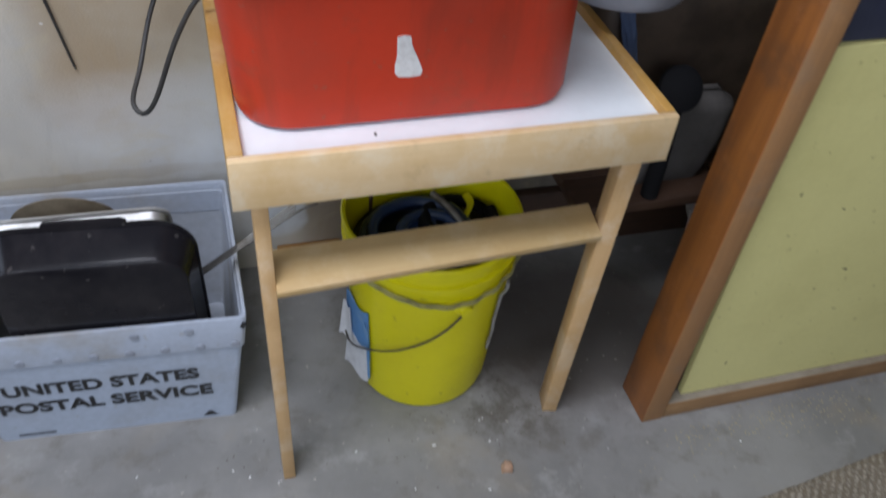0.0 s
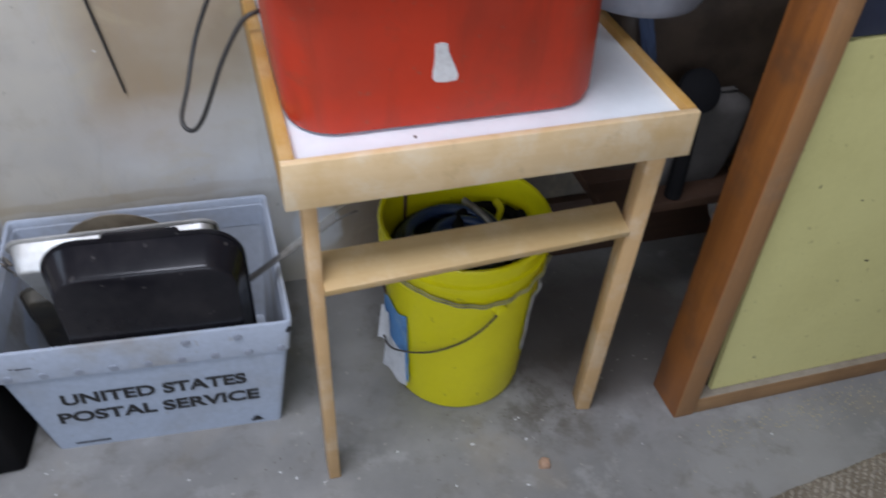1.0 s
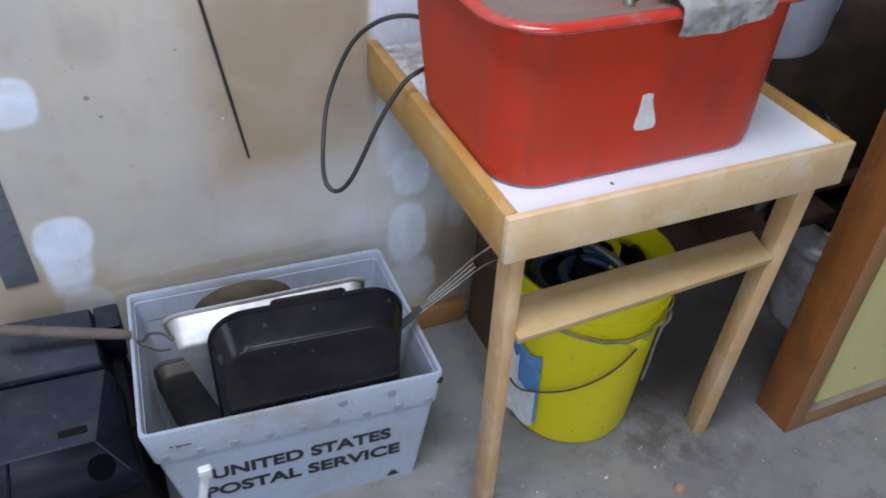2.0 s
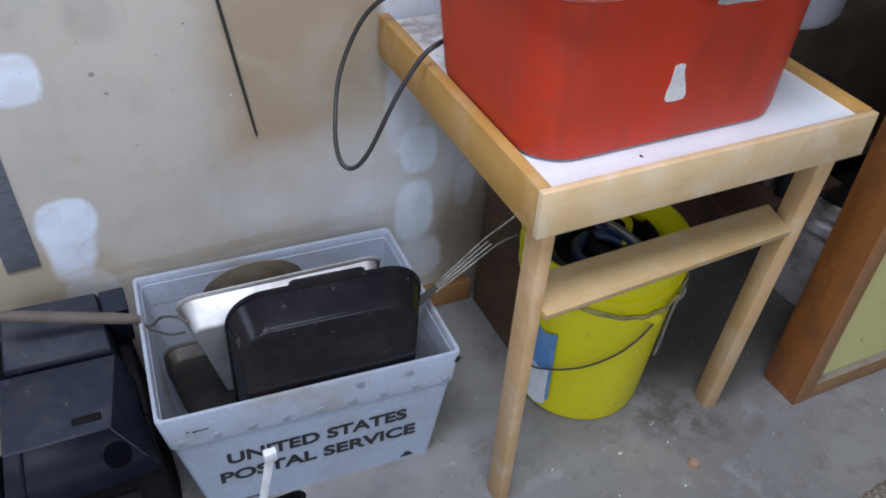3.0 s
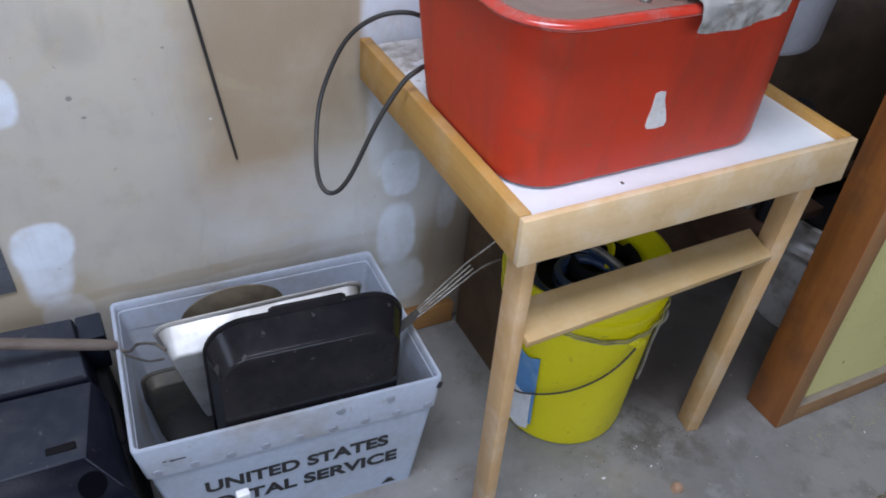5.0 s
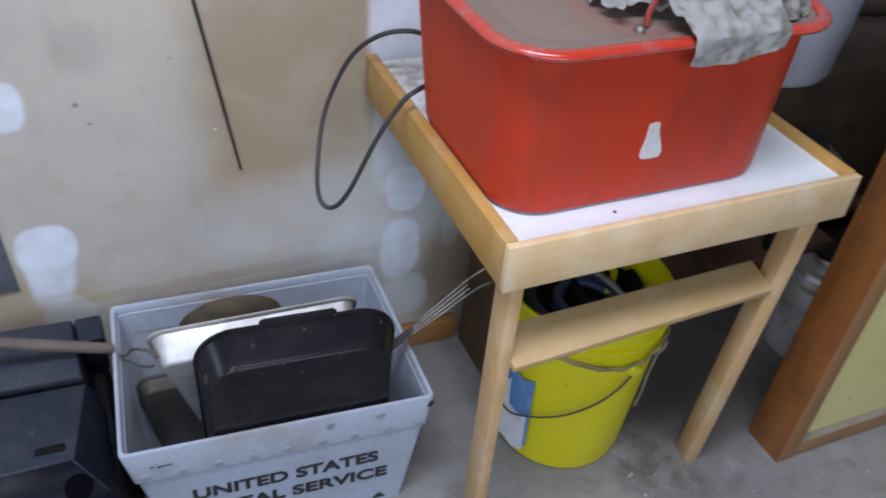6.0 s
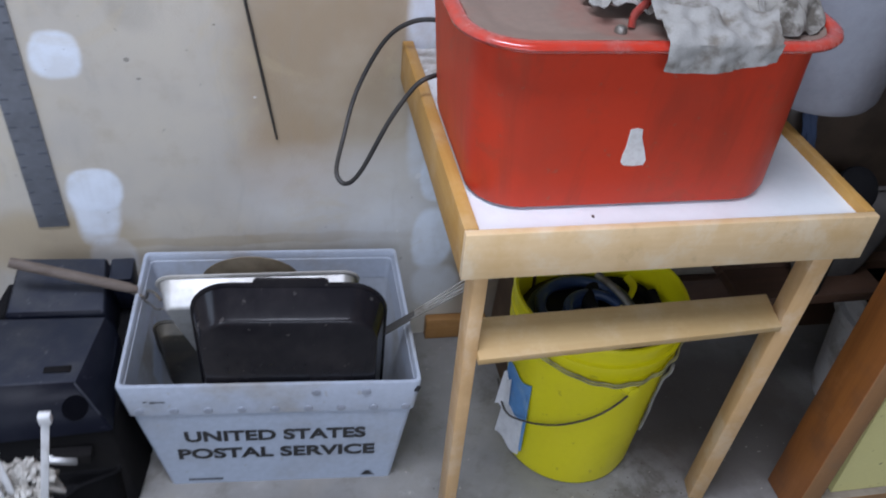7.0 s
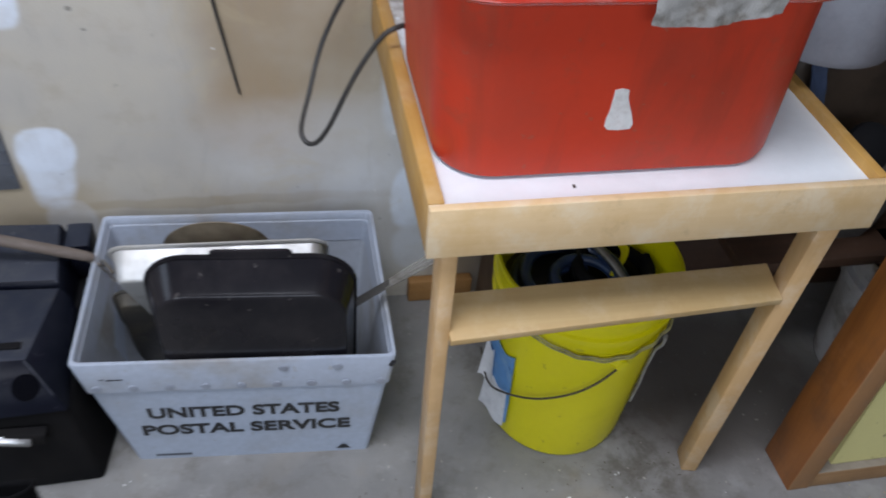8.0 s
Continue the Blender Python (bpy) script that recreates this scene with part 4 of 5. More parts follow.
# ---------------------------------------------------------------- the mail tub and what it holds
def build_bin():
    tub = thing("mail_tub", (-0.23, 1.11, 0), "white corrugated plastic mail tub with black lettering, full of pans", "tub")

    def quad(e, z, inset=0.0):
        """The tub's outline at the share e of its height: foot to rim."""
        f = [(-0.416, 0.955), (-0.034, 0.927), (-0.030, 1.195), (-0.404, 1.222)]
        r = [(-0.468, 0.946), (0.001, 0.909), (-0.001, 1.218), (-0.448, 1.244)]
        c = [Vector((a[0] + (b[0] - a[0]) * e, a[1] + (b[1] - a[1]) * e, 0)) for a, b in zip(f, r)]
        mid = sum(c, Vector()) / 4
        out = []
        for k, p in enumerate(c):
            q = p + Vector((inset if p.x < mid.x else -inset, inset if p.y < mid.y else -inset, 0))
            out.append(q)
        return out

    def slope(p, z):
        return (p.x, p.y, z + (0.086 * (p.y - 0.925) + 0.012 * (p.x + 0.23)) * (z / 0.265))

    def soft(c, z, r=0.010, n=4):
        """The outline with rounded corners."""
        out = []
        for k in range(4):
            p, a, b = c[k], c[k - 1], c[(k + 1) % 4]
            p0, p1 = p + (a - p).normalized() * r, p + (b - p).normalized() * r
            for i in range(n + 1):
                t = i / n
                q = p0 * (1 - t) ** 2 + p * 2 * t * (1 - t) + p1 * t * t
                out.append(slope(q, z))
        return out

    H = 0.265
    outer = [soft(quad(e, 0), H * e) for e in (0, 0.02, 0.4, 0.78, 0.80)]
    part("body", loft(outer + [soft(quad(0.985, 0, 0.0015), H * 0.985), soft(quad(0.985, 0, 0.004), H * 0.985), soft(quad(0.03, 0, 0.004), H * 0.02)]), BIN_PLASTIC, tub)
    # the lining's darker brown holds both dirt and the tub's inner shade
    part("lining", loft([soft(quad(0.953, 0, 0.0042), H * 0.953)] + [soft(quad(e, 0, 0.0052), H * e) for e in (0.953, 0.6, 0.3, 0.04)], False, True), BIN_INSIDE, tub, "scuffed grey inside, toned down for its shade")
    # folded band round the top
    band = [soft(quad(0.755, 0, 0.003), H * 0.745), soft(quad(0.76, 0, -0.003), H * 0.745), soft(quad(0.99, 0, -0.0025), H * 0.99), soft(quad(1, 0, -0.001), H),
            soft(quad(1, 0, 0.0035), H), soft(quad(0.99, 0, 0.0050), H * 0.99), soft(quad(0.955, 0, 0.0050), H * 0.955), soft(quad(0.955, 0, 0.002), H * 0.955)]
    part("rim", loft(band, False, False), BIN_RIM, tub, "folded white plastic rim band")

    hem = [soft(quad(0.80, 0, 0.0054), H * 0.80), soft(quad(0.805, 0, 0.0066), H * 0.805), soft(quad(0.95, 0, 0.0066), H * 0.95), soft(quad(0.9535, 0, 0.0054), H * 0.9535)]
    part("inner_hem", loft(hem, False, False), BIN_RIM, tub, "folded white plastic hem inside the rim")
    # uncut slit: a small black plate gives its shade
    part("corner_slit", moved(box(-0.004, 0.003, -0.0012, 0.0012, -0.006, 0.006, 0.0005), Matrix.Translation((-0.0035, 0.9055, 0.2520)) @ Matrix.Rotation(radians(24), 4, "Y")), INK_AND_HOLES, tub, "black plate for the shaded slit at the rim's corner")

    # plane of the front for lettering and weld marks
    a, b, c = Vector((-0.468, 0.946, 0.264)), Vector((0.001, 0.909, 0.267)), Vector((-0.225, 0.941, 0.0))
    n = (b - a).cross(c - a).normalized()
    n = n if n.y < 0 else -n
    ex = (b - a).normalized()
    ez = (-n.cross(ex)).normalized()
    ez = ez if ez.z > 0 else -ez

    def on_front(x, z, lift):
        d = (x - a.x) / ex.x
        q = a + ex * d
        q = q + ez * ((z - q.z) / ez.z)
        q = q + ex * ((x - q.x) / ex.x)
        m = Matrix.Identity(4)
        for i in range(3):
            m[i][0], m[i][1], m[i][2], m[i][3] = ex[i], ez[i], n[i], (q + n * lift)[i]
        return m

    part("lettering", lettering("UNITED STATES", 0.297, 0.0285, 0.0003, on_front(-0.379, 0.1205, 0.0012), 0.033), INK_AND_HOLES, tub, "black printed lettering", 0)
    part("lettering", lettering("POSTAL SERVICE", 0.329, 0.0285, 0.0003, on_front(-0.394, 0.0730, 0.0012), 0.033), INK_AND_HOLES, tub, "black printed lettering", 0)
    # weld marks: grey discs carry the shading of the dents
    for k in range(9):
        m = on_front(-0.440 + 0.0525 * k, 0.207, 0.0045)
        part("weld_mark", moved(turned(0, 0, [(0.0078, -0.001), (0.0066, 0.0004), (0.002, 0.0007)], 10), m), RIVET, tub)
    for x, z, w, h in ((-0.431, 0.233, 0.006, 0.0016), (-0.421, 0.2305, 0.007, 0.003), (-0.414, 0.2315, 0.016, 0.0016)):
        part("pen_mark", moved(box(0, w, 0, h, -0.0003, 0.0004), on_front(x, z, 0.0062)), INK_AND_HOLES, tub, "", 0)
    part("print_mark", moved(box(0, 0.058, 0, 0.005, -0.0003, 0.0004), on_front(-0.385, 0.010, 0.0012)), TICK, tub, "", 0)
    part("print_mark", moved(hexa([(0, 0, 0), (0.026, 0, 0), (0.021, 0.005, 0), (0.005, 0.005, 0), (0.006, 0.006, 0.0005), (0.020, 0.006, 0.0005),
         (0.016, 0.013, 0.0005), (0.010, 0.013, 0.0005)]), on_front(-0.090, 0.010, 0.001)), INK_AND_HOLES, tub, "", 0)
    # hand holes in the sides: uncut, black plates give their shade
    for x, tilt in ((-0.4435, -10.5), (-0.0066, 7.3)):
        hole = moved(box(-0.0012, 0.0012, -0.042, 0.042, -0.016, 0.016, 0.0005), Matrix.Translation((x, 1.11, 0.206)) @ Matrix.Rotation(radians(tilt), 4, "Y"))
        part("hand_hole", hole, INK_AND_HOLES, tub, "black plate for the shaded hand hole")
    for x in (-0.165, -0.085):
        part("weld_mark", moved(turned(0, 0, [(0.0078, -0.001), (0.0066, 0.0004), (0.002, 0.0007)], 10), on_front(x, 0.247, 0.0045)), RIVET, tub)


build_bin()


def pan_shell(w, h, depth, flare, r, lip, thick=0.0016, n=8, side=1.0, soft=1.0, fold=0.005):
    """A baking pan: its opening in the plane z = 0, its bottom at z = -depth."""
    def ring(grow, z):
        return [(x, y, z) for x, y in rounded(-w / 2 - grow * side, w / 2 + grow * side, -h / 2 - grow, h / 2 + grow, max(0.006, r + grow * soft), n)]
    f = fold
    outside = [ring(-flare - f, -depth), ring(-flare - f * 0.62, -depth + f * 0.08), ring(-flare - f * 0.30, -depth + f * 0.28), ring(-flare - f * 0.08, -depth + f * 0.60),
               ring(-flare + 0.001, -depth + f), ring(0, 0)]
    inside = [ring(-thick, 0.0), ring(-flare - thick, -depth + f), ring(-flare - f - thick, -depth + thick)]
    shell = loft(outside + inside, True, True)
    edge = loft([ring(0.0002, -0.001), ring(lip * 0.6, -0.0015), ring(lip, 0.0005), ring(lip * 0.9, 0.003), ring(lip * 0.4, 0.004), ring(-thick, 0.0015), ring(0.0002, -0.001)], False, False)
    return shell, edge


def build_pans():
    # black enamel roaster on its edge, its bottom towards the room
    def lean(at, rz, rx):
        return Matrix.Translation(at) @ Matrix.Rotation(radians(rz), 4, "Z") @ Matrix.Rotation(radians(rx), 4, "X")

    black = thing("roasting_pan", (-0.2, 1.0, 0.02), "black enamel roasting pan standing on edge in the mail tub", "pan")
    m = lean((-0.199, 0.979, 0.228), -4.5, -90 + 5)
    shell, edge = pan_shell(0.290, 0.416, 0.042, 0.030, 0.058, 0.008, side=0.38, soft=0.35, fold=0.008)
    part("pan_body", moved(shell, m), ENAMEL, black)
    part("rim", moved(edge, m), ENAMEL, black)
    hb = loft([[(-0.054, -0.208, -0.001), (0.060, -0.208, -0.001), (0.060, -0.208, 0.005), (-0.054, -0.208, 0.005)],
               [(-0.052, -0.219, -0.001), (0.058, -0.219, -0.001), (0.058, -0.219, 0.005), (-0.052, -0.219, 0.005)],
               [(-0.046, -0.224, 0.0), (0.052, -0.224, 0.0), (0.052, -0.224, 0.004), (-0.046, -0.224, 0.004)]])
    part("handle", moved(hb, m), ENAMEL, black)

    alu = thing("cake_pan", (-0.24, 1.07, 0.02), "dull aluminium cake pan standing on edge behind the black pan", "pan")
    m = lean((-0.243, 1.106, 0.226), -2.0, -90 + 23.5)
    shell, edge = pan_shell(0.302, 0.382, 0.046, 0.010, 0.022, 0.007)
    # its long side runs in towards the foot
    for bm in (shell, edge):
        for q in bm.verts:
            if q.co.x < 0 and q.co.y > -0.15:
                q.co.x *= max(0.25, 1 - 1.1 * (q.co.y + 0.15))
    part("pan_body", moved(shell, m), ALU, alu)
    part("rim", moved(edge, m), ALU, alu)

    disc = thing("round_lid", (-0.27, 1.2, 0.02), "stained brown round pan lid leaning inside the mail tub", "lid")
    m = lean((-0.264, 1.174, 0.264), -2, -90 + 20)
    part("plate", moved(turned(0, 0, [(0.010, -0.020), (0.052, -0.016), (0.074, -0.009), (0.083, 0.0), (0.087, 0.002), (0.087, 0.004), (0.080, 0.003), (0.056, -0.012), (0.01, -0.016)], 44), m), OLD_BRASS, disc)
    # dark odds and ends at the bottom of the tub
    tray = thing("dark_tray", (-0.36, 1.1, 0.004), "dark stained baking tray leaning in the mail tub", "tray")
    m = lean((-0.352, 1.128, 0.130), -2, -90 + 12)
    shell, edge = pan_shell(0.150, 0.232, 0.02, 0.008, 0.02, 0.005)
    part("pan_body", moved(shell, m), OLD_TIN, tray)
    part("rim", moved(edge, m), OLD_TIN, tray)
    rack = thing("wire_rack", (-0.41, 1.05, 0.004), "tarnished wire rack at the bottom of the mail tub", "rack")
    for k in range(6):
        x = -0.405 + 0.012 * k
        part("wire", tube(spline([(x, 0.985, 0.03), (x + 0.01, 1.0, 0.13), (x + 0.015, 1.03, 0.145), (x + 0.02, 1.07, 0.03)], 6), 0.0016, 6), STEEL, rack)


build_pans()


def build_tools():
    spit = thing("grill_fork", (0.0, 1.0, 0.3), "steel grill fork with flat dark handle over the tub's rim", "grill fork")
    along = Vector((0.83, 0.045, 0.556)).normalized()
    across = Vector((0.0, -0.94, 0.34))
    across = (across - along * across.dot(along)).normalized()
    root = Vector((0.0, 1.010, 0.3165))
    for k in range(4):
        o = across * (k - 1.5)
        run = [root - along * 0.005 + o * 0.0060, root + along * 0.03 + o * 0.0085, root + along * 0.075 + o * 0.0108, root + along * 0.118 + o * 0.0128]
        if k == 0:
            run += [root + along * 0.150 + o * 0.0100, root + along * 0.185 + o * 0.0080]
        if k == 3:
            run += [root + along * 0.138 + o * 0.0170, root + along * 0.160 + o * 0.0260]
        part("tine", tube(spline(run, 6), 0.0017, 6), STEEL, spit, "thin steel tine")
    n = along.cross(across).normalized() * 0.0015
    ring = [across * 0.0112 + n, across * -0.0112 + n, across * -0.0112 - n, across * 0.0112 - n]
    part("handle", loft([[root + along * d + q * f for q in ring] for d, f in ((-0.20, 0.8), (-0.195, 1.0), (-0.01, 1.0), (0.004, 0.9))]), DARK_STEEL, spit, "flat dark steel handle")

    tool = thing("barbecue_tool", (-0.46, 1.16, 0.27), "barbecue tool with weathered wooden handle lying over the tub's rim", "barbecue tool")
    neck, end = Vector((-0.456, 1.148, 0.287)), Vector((-0.636, 1.138, 0.366))
    d = (end - neck)
    part("handle", tube([neck + d * k for k in (-0.02, 0, 0.06, 0.2, 0.5, 0.8, 0.96, 1.0)],
                        lambda f: 0.0050 + 0.0040 * min(1, f * 3) - 0.003 * max(0, f - 0.9) * 5, 10, True, 0.7), HANDLE_WOOD, tool, "weathered wooden handle")
    part("wire", tube(spline([neck + Vector((-0.01, 0, 0.002)), neck + Vector((0.016, -0.012, -0.010)), (-0.424, 1.085, 0.335), (-0.404, 1.032, 0.377), (-0.392, 1.010, 0.380)], 6), 0.0026, 8), STEEL, tool, "bent steel wire")
    part("wire", tube(spline([neck + Vector((-0.01, 0.0, -0.003)), neck + Vector((0.02, -0.01, -0.025)), (-0.415, 1.08, 0.300), (-0.396, 1.035, 0.340)], 6), 0.0020, 8), STEEL, tool, "bent steel wire")


build_tools()


# ---------------------------------------------------------------- black case beside the mail tub
def build_case():
    case = thing("tool_case", (-0.6, 1.08, 0), "scuffed black moulded plastic case standing by the wall", "tool case")
    part("lower_shell", hexa([(-0.88, 0.912, 0), (-0.466, 0.925, 0), (-0.453, 1.02, 0), (-0.88, 1.01, 0),
                              (-0.88, 0.896, 0.210), (-0.474, 0.910, 0.210), (-0.472, 1.02, 0.210), (-0.88, 1.01, 0.210)], 0.008, 3), MATTE_BLACK, case)
    part("rear_shell", hexa([(-0.672, 1.0205, 0), (-0.453, 1.0205, 0), (-0.458, 1.24, 0), (-0.664, 1.255, 0),
                             (-0.672, 1.0205, 0.212), (-0.472, 1.0205, 0.212), (-0.478, 1.238, 0.212), (-0.664, 1.252, 0.212)], 0.006, 3), MATTE_BLACK, case)
    # moulded lid: front slope, middle field, raised rear field
    lid = part("lid", loft([[(-0.674, 0.897, 0.214), (-0.474, 0.905, 0.214), (-0.486, 1.104, 0.214), (-0.674, 1.108, 0.214)],
                            [(-0.674, 0.900, 0.222), (-0.476, 0.907, 0.222), (-0.487, 1.103, 0.222), (-0.673, 1.107, 0.222)],
                            [(-0.672, 0.913, 0.243), (-0.487, 0.915, 0.241), (-0.490, 1.102, 0.246), (-0.672, 1.106, 0.246)],
                            [(-0.664, 0.955, 0.276), (-0.526, 0.957, 0.271), (-0.501, 1.098, 0.272), (-0.662, 1.102, 0.276)],
                            [(-0.660, 0.960, 0.2775), (-0.531, 0.962, 0.2725), (-0.505, 1.096, 0.2735), (-0.658, 1.100, 0.2775)]]), BLACK_PLASTIC, case)
    part("front_wing", hexa([(-0.88, 0.900, 0.214), (-0.674, 0.900, 0.214), (-0.674, 1.006, 0.214), (-0.88, 1.006, 0.214),
                             (-0.88, 0.925, 0.250), (-0.676, 0.925, 0.250), (-0.676, 0.995, 0.258), (-0.88, 0.995, 0.258)], 0.006, 3), BLACK_PLASTIC, case)
    part("rear_field", hexa([(-0.664, 1.110, 0.214), (-0.492, 1.106, 0.214), (-0.492, 1.236, 0.214), (-0.660, 1.246, 0.214),
                             (-0.658, 1.112, 0.275), (-0.502, 1.108, 0.273), (-0.508, 1.218, 0.304), (-0.650, 1.222, 0.308)], 0.006, 3), BLACK_PLASTIC, lid)
    part("rear_block", box(-0.5065, -0.466, 1.180, 1.240, 0.2125, 0.284, 0.004), BLACK_PLASTIC, case)
    part("side_step", hexa([(-0.502, 0.99, 0.15), (-0.474, 0.99, 0.15), (-0.474, 1.10, 0.15), (-0.502, 1.10, 0.15),
                            (-0.506, 1.00, 0.246), (-0.484, 1.00, 0.240), (-0.484, 1.085, 0.240), (-0.506, 1.085, 0.246)], 0.005, 2), BLACK_PLASTIC, case)
    # slot and finger hole are black plates with the recess shade as colour
    part("slot", box(-0.575, -0.535, 0.976, 0.989, 0.270, 0.2765, 0.002), MATTE_BLACK, lid, "black plate for the shaded slot")
    m = Matrix.Translation((-0.525, 0.924, 0.2496)) @ Matrix.Rotation(radians(39), 4, "X")
    part("finger_hole", moved(turned(0, 0, [(0.019, -0.004), (0.019, 0.0004), (0.016, 0.0008), (0.0, 0.0008)], 24), m), PIT, lid, "black disc for the shaded finger hole")
    part("rib", tube([(-0.650, 0.902, 0.226), (-0.648, 0.914, 0.2445), (-0.642, 0.954, 0.2765)], 0.0025, 6), BLACK_PLASTIC, lid)
    part("rib", tube([(-0.474, 0.9035, 0.2195), (-0.488, 0.9125, 0.2415), (-0.527, 0.9545, 0.2715)], 0.0018, 6), BLACK_PLASTIC, lid)
    latch = part("latch", hexa([(-0.584, 0.888, 0.168), (-0.512, 0.890, 0.156), (-0.512, 0.908, 0.156), (-0.584, 0.906, 0.168),
                                (-0.588, 0.886, 0.188), (-0.508, 0.888, 0.182), (-0.508, 0.905, 0.184), (-0.588, 0.903, 0.190)], 0.003, 3), MATTE_BLACK, case, "dull black latch")
    part("pull", hexa([(-0.574, 0.880, 0.178), (-0.530, 0.881, 0.166), (-0.530, 0.889, 0.166), (-0.574, 0.888, 0.178),
                       (-0.573, 0.882, 0.183), (-0.529, 0.883, 0.171), (-0.529, 0.890, 0.178), (-0.573, 0.889, 0.189)], 0.0015, 2), CHROME, latch, "shiny metal pull")
    part("knob", hexa([(-0.690, 1.118, 0.205), (-0.660, 1.118, 0.205), (-0.655, 1.188, 0.205), (-0.672, 1.190, 0.205),
                       (-0.688, 1.124, 0.262), (-0.660, 1.122, 0.270), (-0.655, 1.184, 0.284), (-0.664, 1.186, 0.284)], 0.006, 3), MATTE_BLACK, case, "matte black side lug")
    # dust on what faces up, with overhead light's blue sheen in its colour
    for ob in [case] + list(case.children_recursive):
        if ob.type == "MESH" and ob.data.materials[0] == BLACK_PLASTIC:
            ob.data.materials.append(DUSTY_LIT_BLACK)
            for f in ob.data.polygons:
                f.material_index = 1 if f.normal.z > 0.86 else 0


build_case()


def build_ties():
    bag = thing("tool_bag", (-0.405, 0.468, 0), "tall black canvas bag holding white cable ties", "bag")
    rng = random.Random(11)
    # slack mouth with a dip in the front lip and a flap beside it
    mouth = spline([(-0.428, 0.472, 0.615), (-0.408, 0.482, 0.619), (-0.388, 0.496, 0.624), (-0.364, 0.516, 0.612), (-0.364, 0.534, 0.598), (-0.382, 0.552, 0.572),
                    (-0.420, 0.560, 0.560), (-0.462, 0.556, 0.562), (-0.482, 0.528, 0.592), (-0.470, 0.495, 0.625), (-0.446, 0.479, 0.621), (-0.428, 0.472, 0.615)], 4)[:-1]
    mx, my = -0.420, 0.518
    rings = []
    for k, (f, z) in enumerate([(0.93, 0.0), (0.98, 0.012), (0.93, 0.12), (0.84, 0.26), (0.80, 0.38), (0.82, 0.46), (0.90, 0.51), (0.97, 0.545), (1.0, None)]):
        ring = []
        for x, y, top in mouth:
            w = f * (1 + (0.09 if 1 < k < 8 else 0.0) * noise.noise(Vector((x * 26, y * 26, k * 0.8))))
            ring.append((mx + (x - mx) * w, my + (y - my) * w, top if z is None else z))
        rings.append(ring)
    inner = [[(mx + (x - mx) * 0.95, my + (y - my) * 0.95, z - 0.001) for x, y, z in rings[-1]],
             [(mx + (x - mx) * 0.90, my + (y - my) * 0.90, 0.550) for x, y, z in rings[-1]]]
    part("sack", loft(rings + inner), CANVAS, bag, "", 50)
    part("hem", tube(rings[-1] + rings[-1][:1], 0.0016, 6), CANVAS, bag, "stitched black hem")

    def tie(name, foot, top, w=0.0058):
        t = thing(name, foot, "white nylon cable tie sticking out of the black bag", "cable tie", "cable ties in the bag")
        a, b = Vector(foot), Vector(top)
        part("strap", prism(a, b, w, 0.0016, 0.0003), NYLON, t)
        part("head", moved(box(-w * 0.75, w * 0.75, -w * 0.5, w * 0.5, -0.004, 0.006, 0.0012), Matrix.Translation(b)), NYLON, t)

    tie("cable_tie", (-0.420, 0.480, 0.592), (-0.393, 0.483, 0.728), 0.0064)
    tie("cable_tie", (-0.438, 0.490, 0.592), (-0.447, 0.500, 0.672))
    tie("cable_tie", (-0.442, 0.484, 0.592), (-0.453, 0.492, 0.655))
    bms = []
    for k in range(170):
        a, r = rng.random() * 6.283, 0.031 * math.sqrt(rng.random())
        p = Vector((-0.442 + r * math.cos(a), 0.505 + r * 0.72 * math.sin(a), 0.620 + 0.017 * rng.random() * (1 - r / 0.05)))
        bms.append(moved(box(-0.0028, 0.0028, -0.0022, 0.0022, -0.016, 0.003, 0.001, 2),
                         Matrix.Translation(p) @ Euler((rng.uniform(-.75, .75), rng.uniform(-.75, .75), rng.random() * 6)).to_matrix().to_4x4()))
    ob = part("cable_ties", joined(*bms), OLD_NYLON, None, "bundle of yellowed white nylon cable tie heads in the bag", 30)
    tagged(ob, category="cable ties", kind="stuff")


build_ties()


